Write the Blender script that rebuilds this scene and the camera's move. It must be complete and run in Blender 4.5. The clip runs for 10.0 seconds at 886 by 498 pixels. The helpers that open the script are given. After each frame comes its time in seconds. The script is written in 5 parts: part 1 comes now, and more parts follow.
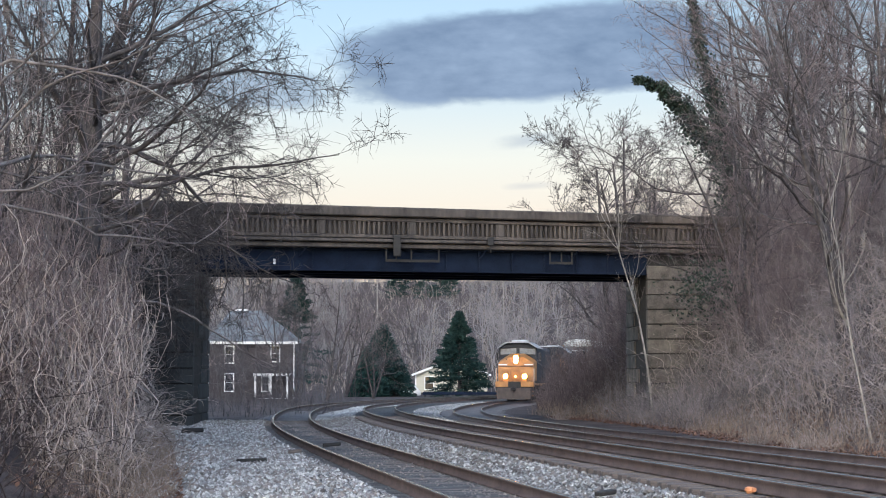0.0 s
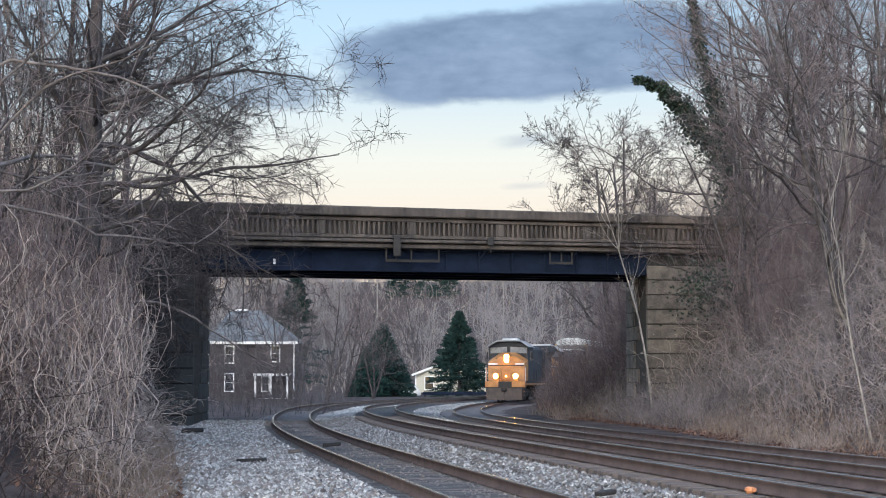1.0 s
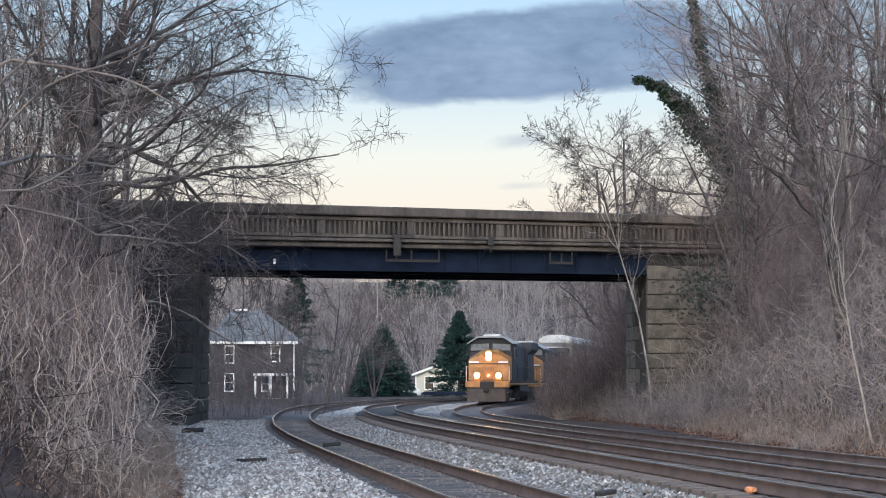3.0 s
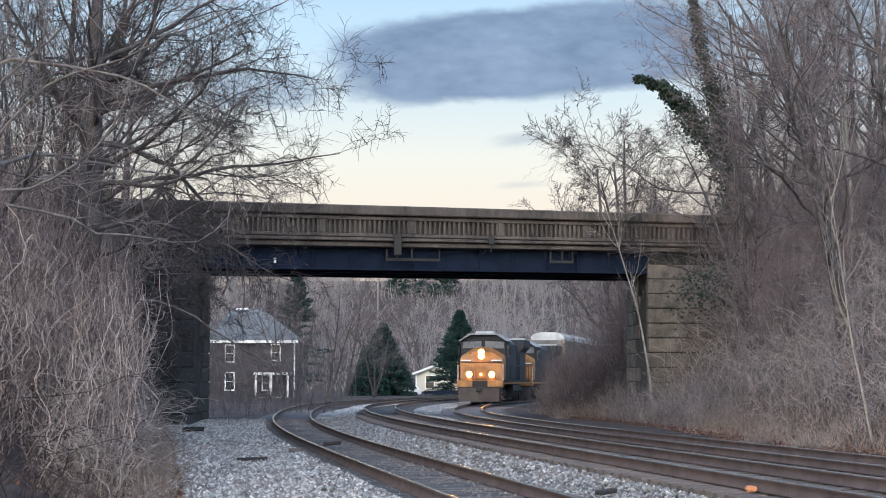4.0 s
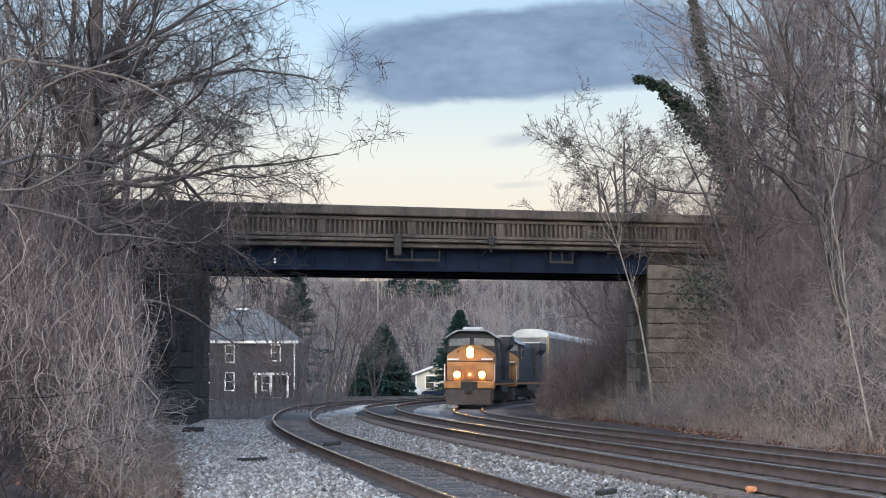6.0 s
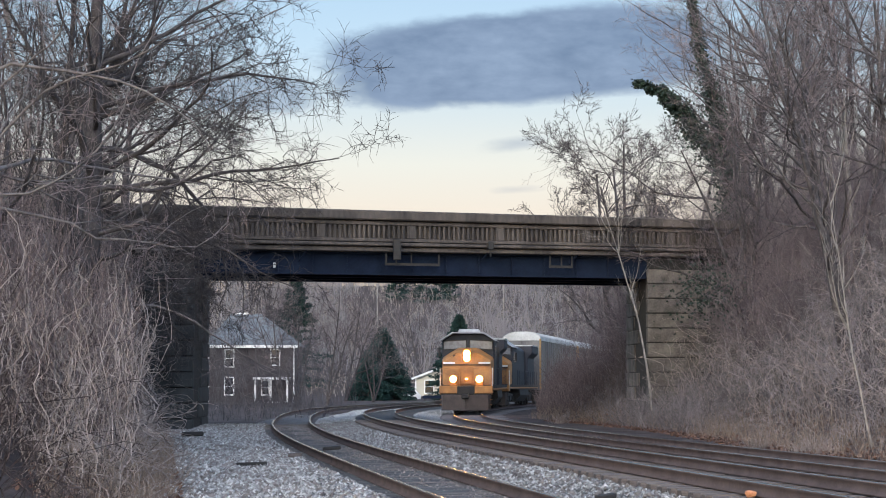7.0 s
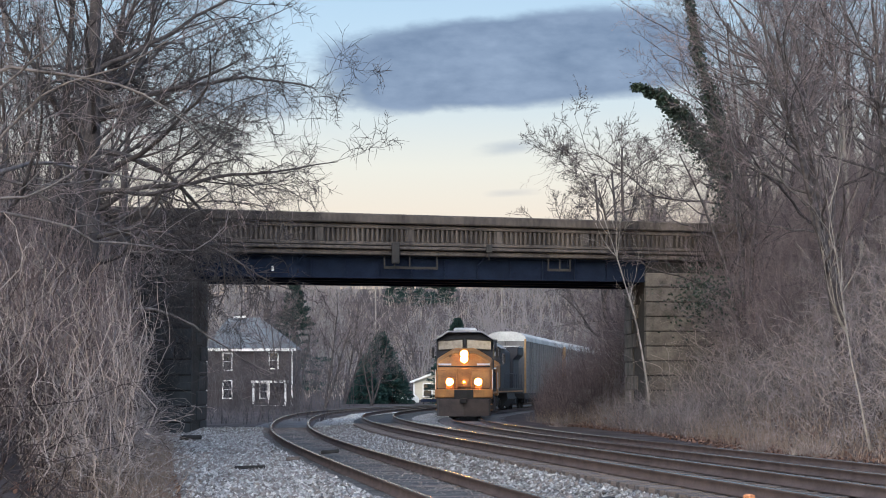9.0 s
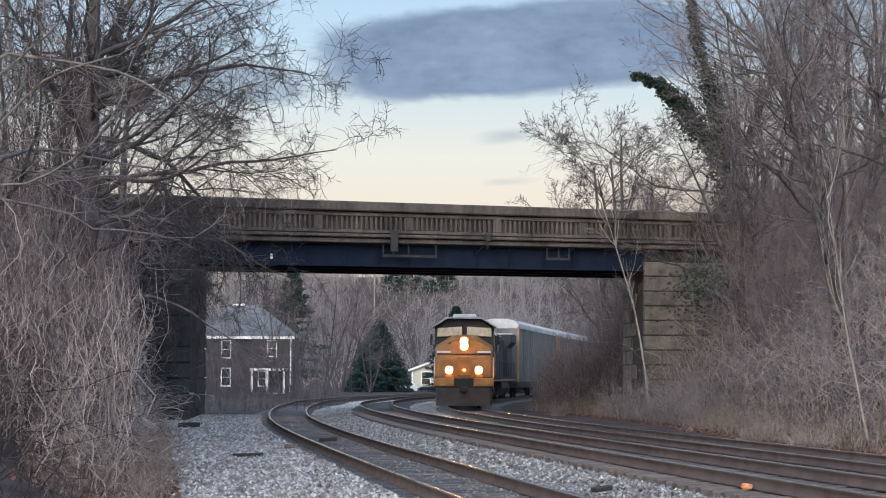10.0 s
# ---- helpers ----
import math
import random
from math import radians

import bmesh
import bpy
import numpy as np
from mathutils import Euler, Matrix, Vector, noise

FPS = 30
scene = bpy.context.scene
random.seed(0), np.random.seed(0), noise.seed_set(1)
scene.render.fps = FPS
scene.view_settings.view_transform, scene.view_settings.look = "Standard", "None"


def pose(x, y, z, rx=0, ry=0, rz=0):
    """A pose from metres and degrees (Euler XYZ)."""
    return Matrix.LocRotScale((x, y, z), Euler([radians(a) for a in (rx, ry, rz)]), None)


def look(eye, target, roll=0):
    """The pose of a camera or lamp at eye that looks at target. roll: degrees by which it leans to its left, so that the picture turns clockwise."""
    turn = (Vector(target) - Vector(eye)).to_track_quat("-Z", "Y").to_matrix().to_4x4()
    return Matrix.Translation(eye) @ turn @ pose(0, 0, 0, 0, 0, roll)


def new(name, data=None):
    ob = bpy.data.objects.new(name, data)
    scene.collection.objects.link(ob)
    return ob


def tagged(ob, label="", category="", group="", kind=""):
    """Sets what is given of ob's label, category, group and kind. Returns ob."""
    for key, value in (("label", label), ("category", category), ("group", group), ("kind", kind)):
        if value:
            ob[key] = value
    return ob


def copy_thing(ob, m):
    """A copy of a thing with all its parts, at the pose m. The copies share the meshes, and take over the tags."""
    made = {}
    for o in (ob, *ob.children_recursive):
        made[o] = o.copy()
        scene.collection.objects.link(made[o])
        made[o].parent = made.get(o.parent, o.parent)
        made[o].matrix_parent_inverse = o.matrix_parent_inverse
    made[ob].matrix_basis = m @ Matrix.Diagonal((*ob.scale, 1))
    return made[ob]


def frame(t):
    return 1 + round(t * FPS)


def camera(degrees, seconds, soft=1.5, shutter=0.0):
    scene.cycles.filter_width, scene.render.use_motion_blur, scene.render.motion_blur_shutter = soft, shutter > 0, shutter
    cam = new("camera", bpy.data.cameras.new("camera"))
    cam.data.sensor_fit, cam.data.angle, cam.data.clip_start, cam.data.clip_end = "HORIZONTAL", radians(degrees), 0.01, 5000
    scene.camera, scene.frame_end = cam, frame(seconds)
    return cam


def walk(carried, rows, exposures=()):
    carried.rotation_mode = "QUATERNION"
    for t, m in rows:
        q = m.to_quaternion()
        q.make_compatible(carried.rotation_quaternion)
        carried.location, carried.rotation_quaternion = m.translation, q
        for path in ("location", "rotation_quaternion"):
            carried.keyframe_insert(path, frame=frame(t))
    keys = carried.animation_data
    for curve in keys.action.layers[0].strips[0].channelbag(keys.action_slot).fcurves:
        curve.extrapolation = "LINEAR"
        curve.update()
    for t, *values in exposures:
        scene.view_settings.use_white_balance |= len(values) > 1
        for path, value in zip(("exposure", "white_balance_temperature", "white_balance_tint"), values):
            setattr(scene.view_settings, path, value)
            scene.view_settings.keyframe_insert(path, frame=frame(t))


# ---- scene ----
# ---------------------------------------------------------------- camera
EYE = Vector((0.0, 0.0, 1.6))
FOC = 3355.0          # focal length in units of 1/1568 of the picture's width
TILT = 3.816          # degrees above the level
cam = camera(26.33, 10.0, soft=1.0)
# seconds, sway across, sway down, lean: small movements of a hand-held phone
SWAY = [(0.0, 0, 0, 0), (2.5, 0, 0, 0), (4.0, 1.0, -2.0, 0), (4.5, 1.3, -3, 0), (5.5, 1.0, -3, 0), (7.0, 0, 6.5, 0), (7.5, -1.5, 9.7, 0),
        (8.0, -2, 11.5, 0), (8.5, -3, 13.7, 0), (9.0, -3, 12.5, 0), (9.5, -3, 10, 0.05), (9.7, -3.2, 6.5, 0.1), (9.8, -3.5, 3.0, 0.13),
        (9.9, -4.2, -2.5, 0.18), (10.0, -5, -8, 0.22)]


def sway_pose(dx, dy, lean):
    p, y = radians(TILT) + math.atan(dy / FOC), math.atan(dx / FOC)
    to = EYE + Vector((-math.sin(y) * math.cos(p), math.cos(y) * math.cos(p), math.sin(p)))
    return look(EYE, to, lean)


walk(cam, [(t, sway_pose(a, b, c)) for t, a, b, c in SWAY],
     exposures=[(0.0, 1.33, 5950, 8), (5.5, 1.3, 5950, 8), (7.5, 1.22, 6050, 9), (10.0, 1.2, 6050, 9)])

# ---------------------------------------------------------------- light
world = bpy.data.worlds.new("dusk_sky")
scene.world = world
world.use_nodes = True
wn = world.node_tree
sky = wn.nodes.new("ShaderNodeTexSky")
sky.sky_type, sky.sun_disc = "NISHITA", False
sky.sun_elevation, sky.sun_rotation = radians(24), radians(200)
sky.dust_density, sky.air_density = 1.5, 1.0
wn.links.new(sky.outputs[0], wn.nodes["Background"].inputs[0])
wn.nodes["Background"].inputs[1].default_value = 0.15
sun_data = bpy.data.lights.new("sun", "SUN")
sun_data.energy, sun_data.angle, sun_data.color = 0.55, radians(50), (0.98, 0.97, 1.0)
sun = new("sun", sun_data)
sun.matrix_world = look((30, -30, 70), (0, 60, 0))

# ---------------------------------------------------------------- materials


def mat(name, col, col2=None, rough=0.8, metal=0.0, scale=4.0, fine=40.0, bump=0.3, emit=None, vary=0.0, spec=0.5, streak=(1, 1, 1)):
    """Two-scale mottled material; vary shifts the value from piece to piece."""
    m = bpy.data.materials.new(name)
    m.use_nodes = True
    nt = m.node_tree
    b = nt.nodes["Principled BSDF"]
    col2 = col2 or tuple(c * 0.6 for c in col)
    tc = nt.nodes.new("ShaderNodeTexCoord")
    mp = nt.nodes.new("ShaderNodeMapping")
    mp.inputs["Scale"].default_value = streak
    nt.links.new(tc.outputs["Object"], mp.inputs[0])
    n1 = nt.nodes.new("ShaderNodeTexNoise")
    n1.inputs["Scale"].default_value, n1.inputs["Detail"].default_value = scale, 6
    n2 = nt.nodes.new("ShaderNodeTexNoise")
    n2.inputs["Scale"].default_value, n2.inputs["Detail"].default_value = fine, 3
    for n in (n1, n2):
        nt.links.new(mp.outputs[0], n.inputs["Vector"])
    ad = nt.nodes.new("ShaderNodeMath")
    ad.operation = "MULTIPLY_ADD"
    ad.inputs[1].default_value = 0.45
    nt.links.new(n2.outputs[0], ad.inputs[0])
    nt.links.new(n1.outputs[0], ad.inputs[2])
    ramp = nt.nodes.new("ShaderNodeValToRGB")
    ramp.color_ramp.elements[0].position, ramp.color_ramp.elements[1].position = 0.5, 0.95
    ramp.color_ramp.elements[0].color, ramp.color_ramp.elements[1].color = (*col2, 1), (*col, 1)
    nt.links.new(ad.outputs[0], ramp.inputs[0])
    out = ramp.outputs[0]
    if vary:
        oi, ge = nt.nodes.new("ShaderNodeObjectInfo"), nt.nodes.new("ShaderNodeNewGeometry")
        s = nt.nodes.new("ShaderNodeMath")
        s.operation = "ADD"
        nt.links.new(oi.outputs["Random"], s.inputs[0])
        nt.links.new(ge.outputs["Random Per Island"], s.inputs[1])
        mr = nt.nodes.new("ShaderNodeMapRange")
        mr.inputs["From Max"].default_value = 2.0
        mr.inputs["To Min"].default_value, mr.inputs["To Max"].default_value = 1 - vary, 1 + vary
        nt.links.new(s.outputs[0], mr.inputs[0])
        hs = nt.nodes.new("ShaderNodeHueSaturation")
        nt.links.new(mr.outputs[0], hs.inputs["Value"])
        nt.links.new(out, hs.inputs["Color"])
        out = hs.outputs[0]
    nt.links.new(out, b.inputs["Base Color"])
    b.inputs["Roughness"].default_value, b.inputs["Metallic"].default_value = rough, metal
    b.inputs["Specular IOR Level"].default_value = spec
    if bump:
        bp = nt.nodes.new("ShaderNodeBump")
        bp.inputs["Strength"].default_value, bp.inputs["Distance"].default_value = bump, 0.02
        nt.links.new(ad.outputs[0], bp.inputs["Height"])
        nt.links.new(bp.outputs[0], b.inputs["Normal"])
    if emit:
        b.inputs["Emission Color"].default_value = (*emit[0], 1)
        b.inputs["Emission Strength"].default_value = emit[1]
    return m


M = {
    "soil": mat("leaf_litter", (0.115, 0.094, 0.087), (0.036, 0.029, 0.028), 1.0, scale=1.2, fine=18, bump=0.6, spec=0.1),
    # grimy stone between ties; its dark tone also paints shade past the bridge
    "fouled_shaded": mat("fouled_shaded_ballast", (0.25, 0.225, 0.21), (0.08, 0.07, 0.066), 0.95, scale=2, fine=20, bump=1.0, vary=0.4, spec=0.15),
    # bed darker than its stones, painting the shade in the gaps between them
    "ballast": mat("ballast_bed", (0.13, 0.127, 0.122), (0.035, 0.034, 0.033), 0.95, scale=3, fine=22, bump=1.0, spec=0.2),
    "stone": mat("crushed_stone", (0.5, 0.49, 0.465), (0.12, 0.118, 0.113), 0.85, scale=8, fine=60, vary=0.95, spec=0.3),
    "tie": mat("weathered_tie", (0.18, 0.15, 0.135), (0.055, 0.045, 0.041), 0.95, scale=3, fine=30, bump=0.6, vary=0.3, streak=(0.4, 3, 3)),
    "rail": mat("rusty_rail", (0.15, 0.108, 0.096), (0.07, 0.05, 0.045), 0.8, 0.2, scale=2, fine=30),
    "railtop": mat("polished_rail", (0.62, 0.6, 0.58), (0.45, 0.43, 0.41), 0.16, 1.0, scale=3, fine=50, bump=0.05),
    "concrete": mat("weathered_concrete", (0.115, 0.096, 0.083), (0.012, 0.011, 0.012), 0.95, scale=0.7, fine=7, bump=0.5, streak=(1, 1, 0.35)),
    "steel": mat("black_girder", (0.011, 0.018, 0.038), (0.006, 0.01, 0.022), 0.9, 0.0, scale=1.5, fine=12, bump=0.2, spec=0.15),
    "block": mat("abutment_stone", (0.17, 0.15, 0.128), (0.05, 0.045, 0.041), 0.95, scale=1.6, fine=14, bump=0.6, vary=0.15),
    # left abutment's stone, with the shade of bank and trees in its colour
    "sooty": mat("shade_darkened_stone", (0.042, 0.047, 0.05), (0.014, 0.016, 0.018), 0.85, scale=1.2, fine=12, bump=0.6, vary=0.25, streak=(1, 1, 0.4)),
    "joint": mat("dark_joint", (0.03, 0.028, 0.027), None, 1.0),
    "asphalt": mat("road_asphalt", (0.06, 0.06, 0.06), None, 0.9),
    "plow": mat("rusty_plow_steel", (0.075, 0.055, 0.047), (0.035, 0.027, 0.024), 0.7, scale=2, fine=20),
    # pale base colour paints the sky's reflection into the windshield
    "pane": mat("sky_tinted_windshield", (0.17, 0.18, 0.2), (0.09, 0.095, 0.11), 0.15, bump=0.0, spec=0.8),
    "yellow": mat("locomotive_yellow", (0.45, 0.205, 0.05), (0.2, 0.085, 0.026), 0.5, scale=1.6, fine=14, bump=0.05),
    "navy": mat("locomotive_blue", (0.017, 0.019, 0.028), (0.009, 0.01, 0.015), 0.7, scale=2, fine=20, bump=0.05),
    "greyroof": mat("grey_roof_paint", (0.3, 0.31, 0.33), (0.2, 0.2, 0.21), 0.55, scale=2, fine=20, bump=0.05),
    "black": mat("grimy_black", (0.028, 0.025, 0.023), (0.012, 0.011, 0.01), 0.8, scale=3, fine=20),
    "glass": mat("dark_glass", (0.02, 0.024, 0.03), (0.015, 0.017, 0.02), 0.08, bump=0.0, spec=0.9),
    "white": mat("white_paint", (0.78, 0.78, 0.76), (0.6, 0.6, 0.58), 0.6, scale=3, fine=25, bump=0.05),
    "rack": mat("galvanised_panel", (0.15, 0.145, 0.145), (0.08, 0.077, 0.077), 0.65, 0.2, scale=0.8, fine=8, bump=0.1, streak=(1, 1, 0.3)),
    "rackroof": mat("galvanised_roof", (0.48, 0.49, 0.5), (0.24, 0.25, 0.25), 0.5, 0.1, scale=0.8, fine=8, bump=0.1),
    "rackend": mat("faded_yellow_post", (0.34, 0.2, 0.075), (0.2, 0.115, 0.05), 0.7),
    "lamp": mat("lit_headlamp", (1, 0.9, 0.7), None, 0.3, emit=((1.0, 0.38, 0.06), 32.0)),
    "brick": mat("dark_red_brick", (0.048, 0.04, 0.043), (0.024, 0.021, 0.023), 0.9, scale=1.5, fine=25, bump=0.4),
    "slate": mat("slate_roof", (0.15, 0.165, 0.18), (0.085, 0.095, 0.105), 0.8, scale=2, fine=14, streak=(0.5, 0.5, 4)),
    "cream": mat("cream_siding", (0.5, 0.47, 0.38), (0.4, 0.37, 0.3), 0.8, scale=1, fine=8, bump=0.1, streak=(0.2, 0.2, 8)),
    "bark": mat("grey_bark", (0.105, 0.093, 0.093), (0.036, 0.032, 0.033), 0.95, scale=3, fine=25, bump=0.5, vary=0.3, spec=0.15),
    "pale": mat("pale_bark", (0.31, 0.285, 0.26), (0.15, 0.135, 0.122), 0.9, scale=4, fine=25, bump=0.3, vary=0.2, spec=0.2),
    "bankbrush": mat("tan_bank_brush", (0.29, 0.258, 0.256), (0.06, 0.053, 0.055), 0.95, scale=0.8, fine=12, bump=0.0, vary=0.85, spec=0.15),
    "brush": mat("dry_stems", (0.19, 0.15, 0.143), (0.04, 0.031, 0.031), 0.95, scale=0.8, fine=12, bump=0.0, vary=0.75, spec=0.15),
    "limb": mat("grey_limb", (0.19, 0.17, 0.165), (0.06, 0.053, 0.052), 0.9, scale=3, fine=25, bump=0.3, vary=0.2, spec=0.2),
    "twig": mat("red_brown_twigs", (0.25, 0.205, 0.205), (0.085, 0.07, 0.073), 0.95, scale=1.0, fine=12, bump=0.0, vary=0.5, spec=0.15),
    "vine": mat("pale_vine", (0.46, 0.395, 0.36), (0.17, 0.14, 0.13), 0.9, scale=2, fine=15, bump=0.0, vary=0.5, spec=0.15),
    "grass": mat("dead_grass", (0.33, 0.26, 0.21), (0.14, 0.108, 0.09), 0.95, scale=2, fine=15, bump=0.0, vary=0.45, spec=0.15),
    # greyer and flatter than near bark: distance haze put in the colour
    "wood": mat("hazed_wood", (0.27, 0.25, 0.252), (0.18, 0.168, 0.175), 0.95, scale=0.06, fine=0.6, bump=0.0, vary=0.18, spec=0.1),
    # cooler than the near brush, again with distance haze in the colour
    "greyscrub": mat("grey_scrub", (0.105, 0.097, 0.103), (0.045, 0.042, 0.046), 0.95, scale=0.6, fine=8, bump=0.0, vary=0.5, spec=0.1),
    # dry brush colour, its contrast flattened to paint in the haze
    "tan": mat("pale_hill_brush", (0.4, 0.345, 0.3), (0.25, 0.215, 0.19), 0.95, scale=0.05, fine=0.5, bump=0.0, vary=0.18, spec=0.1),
    "needle": mat("blue_green_needles", (0.03, 0.066, 0.058), (0.01, 0.026, 0.025), 0.8, scale=1.5, fine=10, bump=0.0, vary=0.4, spec=0.2),
    "ivy": mat("ivy_leaves", (0.022, 0.045, 0.026), (0.008, 0.017, 0.012), 0.6, scale=2, fine=14, bump=0.0, vary=0.5),
    "deadleaf": mat("dead_leaves", (0.22, 0.12, 0.08), (0.1, 0.055, 0.04), 0.9, scale=3, fine=20, bump=0.0, vary=0.5),
}

# ---------------------------------------------------------------- mesh helpers


def put(name, me, parent=None, label="", category="", group="", kind=""):
    ob = new(name, me)
    if parent:
        ob.parent = parent
    return tagged(ob, label, category, group, kind)


def part(name, bm, material, parent, label=""):
    me = bpy.data.meshes.new(name)
    bm.to_mesh(me)
    bm.free()
    for m in material if isinstance(material, (list, tuple)) else (material,):
        me.materials.append(M[m])
    return put(name, me, parent, label)


def raw_mesh(name, verts, faces, material, smooth=False):
    """A mesh from arrays: verts (n, 3), faces (m, k)."""
    me = bpy.data.meshes.new(name)
    verts, faces = np.asarray(verts, np.float32), np.asarray(faces, np.int32)
    me.vertices.add(len(verts))
    me.vertices.foreach_set("co", verts.ravel())
    me.loops.add(faces.size)
    me.loops.foreach_set("vertex_index", faces.ravel())
    me.polygons.add(len(faces))
    me.polygons.foreach_set("loop_start", np.arange(0, faces.size, faces.shape[1], dtype=np.int32))
    me.polygons.foreach_set("loop_total", np.full(len(faces), faces.shape[1], np.int32))
    if smooth:
        me.polygons.foreach_set("use_smooth", np.ones(len(faces), bool))
    me.update(calc_edges=True)
    me.materials.append(M[material])
    return me


def box(bm, x0, x1, y0, y1, z0, z1, bev=0.0, f=None):
    """A box, its corners sent through f where given."""
    g = bmesh.ops.create_cube(bm, size=1.0)["verts"]
    for v in g:
        v.co = Vector(((x0 + x1) / 2 + v.co.x * (x1 - x0), (y0 + y1) / 2 + v.co.y * (y1 - y0), (z0 + z1) / 2 + v.co.z * (z1 - z0)))
    if bev:
        es = list({e for v in g for e in v.link_edges})
        g = bmesh.ops.bevel(bm, geom=es, offset=bev, segments=1, affect="EDGES")["verts"]
    if f:
        for v in g:
            v.co = f(v.co)
    return g


def boxed(*a, **k):
    bm = bmesh.new()
    box(bm, *a, **k)
    return bm


def prism(outline, y0, y1, axis="y"):
    """An outline of (a, b) pulled from y0 to y1 along an axis."""
    bm = bmesh.new()
    put3 = {"y": lambda a, b, c: (a, c, b), "x": lambda a, b, c: (c, a, b), "z": lambda a, b, c: (a, b, c)}[axis]
    r0, r1 = ([bm.verts.new(put3(a, b, c)) for a, b in outline] for c in (y0, y1))
    bm.faces.new(r0), bm.faces.new(r1[::-1])
    n = len(outline)
    for i in range(n):
        bm.faces.new((r0[i], r0[(i + 1) % n], r1[(i + 1) % n], r1[i]))
    bmesh.ops.recalc_face_normals(bm, faces=bm.faces)
    return bm


def rod(bm, a, b, r, sides=8, r2=None):
    a, b = Vector(a), Vector(b)
    m = Matrix.Translation((a + b) / 2) @ (b - a).to_track_quat("Z", "Y").to_matrix().to_4x4()
    return bmesh.ops.create_cone(bm, cap_ends=True, segments=sides, radius1=r, radius2=r if r2 is None else r2, depth=(b - a).length, matrix=m)["verts"]


# ---------------------------------------------------------------- the line of the tracks
STEP = 0.5
KNOTS = [0.00106, -0.00058, -0.00182, -0.00278, -0.00448, -0.0036, -0.00214, -0.0006, -0.0005, -0.001, -0.002, -0.003]
KNOT_GAP = 236.27 / 11
START, HEADING = (6.219, 14.752), 1.7182


def line_of_track():
    back = int(60 / STEP)
    s = np.arange(0, 640) * STEP
    k = np.interp(s, np.arange(12) * KNOT_GAP, KNOTS)
    th = HEADING + np.concatenate([[0], np.cumsum((k[1:] + k[:-1]) / 2 * STEP)])
    x = START[0] + np.concatenate([[0], np.cumsum((np.cos(th[1:]) + np.cos(th[:-1])) / 2 * STEP)])
    y = START[1] + np.concatenate([[0], np.cumsum((np.sin(th[1:]) + np.sin(th[:-1])) / 2 * STEP)])
    b = np.arange(-back, 0) * STEP
    return (np.concatenate([b, s]), np.concatenate([START[0] + b * np.cos(HEADING), x]),
            np.concatenate([START[1] + b * np.sin(HEADING), y]), np.concatenate([np.full(back, HEADING), th]))


LS, LX, LY, LTH = line_of_track()
OFFSET = {"A": -3.928, "B": 0.0, "C": 4.358}


def base(y):
    """Height of the middle track's railhead."""
    return 0.122 - 0.0041 * (np.asarray(y) - 65)


def drop(track, y):
    return {"A": np.interp(y, [75, 105], [0.208, 0.03]), "B": 0 * np.asarray(y), "C": np.interp(y, [40, 75, 92, 110, 135], [0.168, 0.2, 0.26, 0.24, 0.168])}[track]


def on_track(track, s, side=0.0):
    """Place and heading at the arc length s of the middle track, side metres to the right of a track's centre."""
    o = OFFSET[track] + side + (0.15 * np.exp(-((np.asarray(s) - 84) / 24) ** 2) if track == "C" else 0.0)
    th = np.interp(s, LS, LTH)
    x, y = np.interp(s, LS, LX) + o * np.sin(th), np.interp(s, LS, LY) - o * np.cos(th)
    return x, y, base(y) - drop(track, y), th


def across(x, y):
    """Distance to the right of the middle track's centre, near enough for the ground."""
    th = np.interp(y, LY, LTH)
    return (x - np.interp(y, LY, LX)) * np.sin(th)


# ---------------------------------------------------------------- ground
FOOT_L = ([-60, 25, 30, 50, 65, 72, 78, 95, 130, 300], [-4.0, -3.9, -4.6, -7.6, -10.1, -11.6, -12.0, -12.5, -16, -40])
FOOT_R = ([-60, 40, 55, 68, 80, 92, 110, 300], [3.6, 3.6, 4.6, 5.8, 5.8, 4.6, 3.4, 3.4])


def smooth(a, b, v):
    t = np.clip((v - a) / (b - a), 0, 1)
    return t * t * (3 - 2 * t)


def ground(x, y):
    x, y = np.asarray(x, float), np.asarray(y, float)
    a = across(x, y)
    z = base(np.minimum(y, 260)) - 0.3
    z = z - 0.2 * smooth(-1.6, -2.4, a) * (1 - smooth(100, 120, y)) - 0.12 * smooth(2.0, 3.0, a)
    left = np.interp(y, *FOOT_L) - x
    cut = (1 - smooth(80, 100, y)) * smooth(14, 34, y)
    z = z + cut * 7.0 * smooth(-0.5, 9.0, left) - smooth(80, 100, y) * 1.6 * smooth(2, 14, left) * smooth(100, 140, y)
    right = a - OFFSET["C"] - np.interp(y, *FOOT_R)
    z = z + (0.12 + 0.88 * (1 - smooth(90, 112, y))) * 7.0 * smooth(-0.3, 10.0, right)
    z = z + 25.3 * smooth(225, 470, y + 0.12 * x)
    z = z + 0.22 * np.sin(x * 0.9 + 1.3 * np.sin(y * 0.31)) * np.sin(y * 0.53) * (smooth(0.5, 4, left) + smooth(0.5, 4, right))
    return z


def spaced(pairs):
    return np.concatenate([np.arange(a, b, c) for a, b, c in pairs])


def grid_mesh(name, xs, ys, fz, material):
    gx, gy = np.meshgrid(xs, ys)
    v = np.stack([gx, gy, fz(gx, gy)], -1).reshape(-1, 3)
    i = np.arange(len(ys) - 1)[:, None] * len(xs) + np.arange(len(xs) - 1)[None]
    f = np.stack([i, i + 1, i + 1 + len(xs), i + len(xs)], -1).reshape(-1, 4)
    return raw_mesh(name, v, f, material, True)


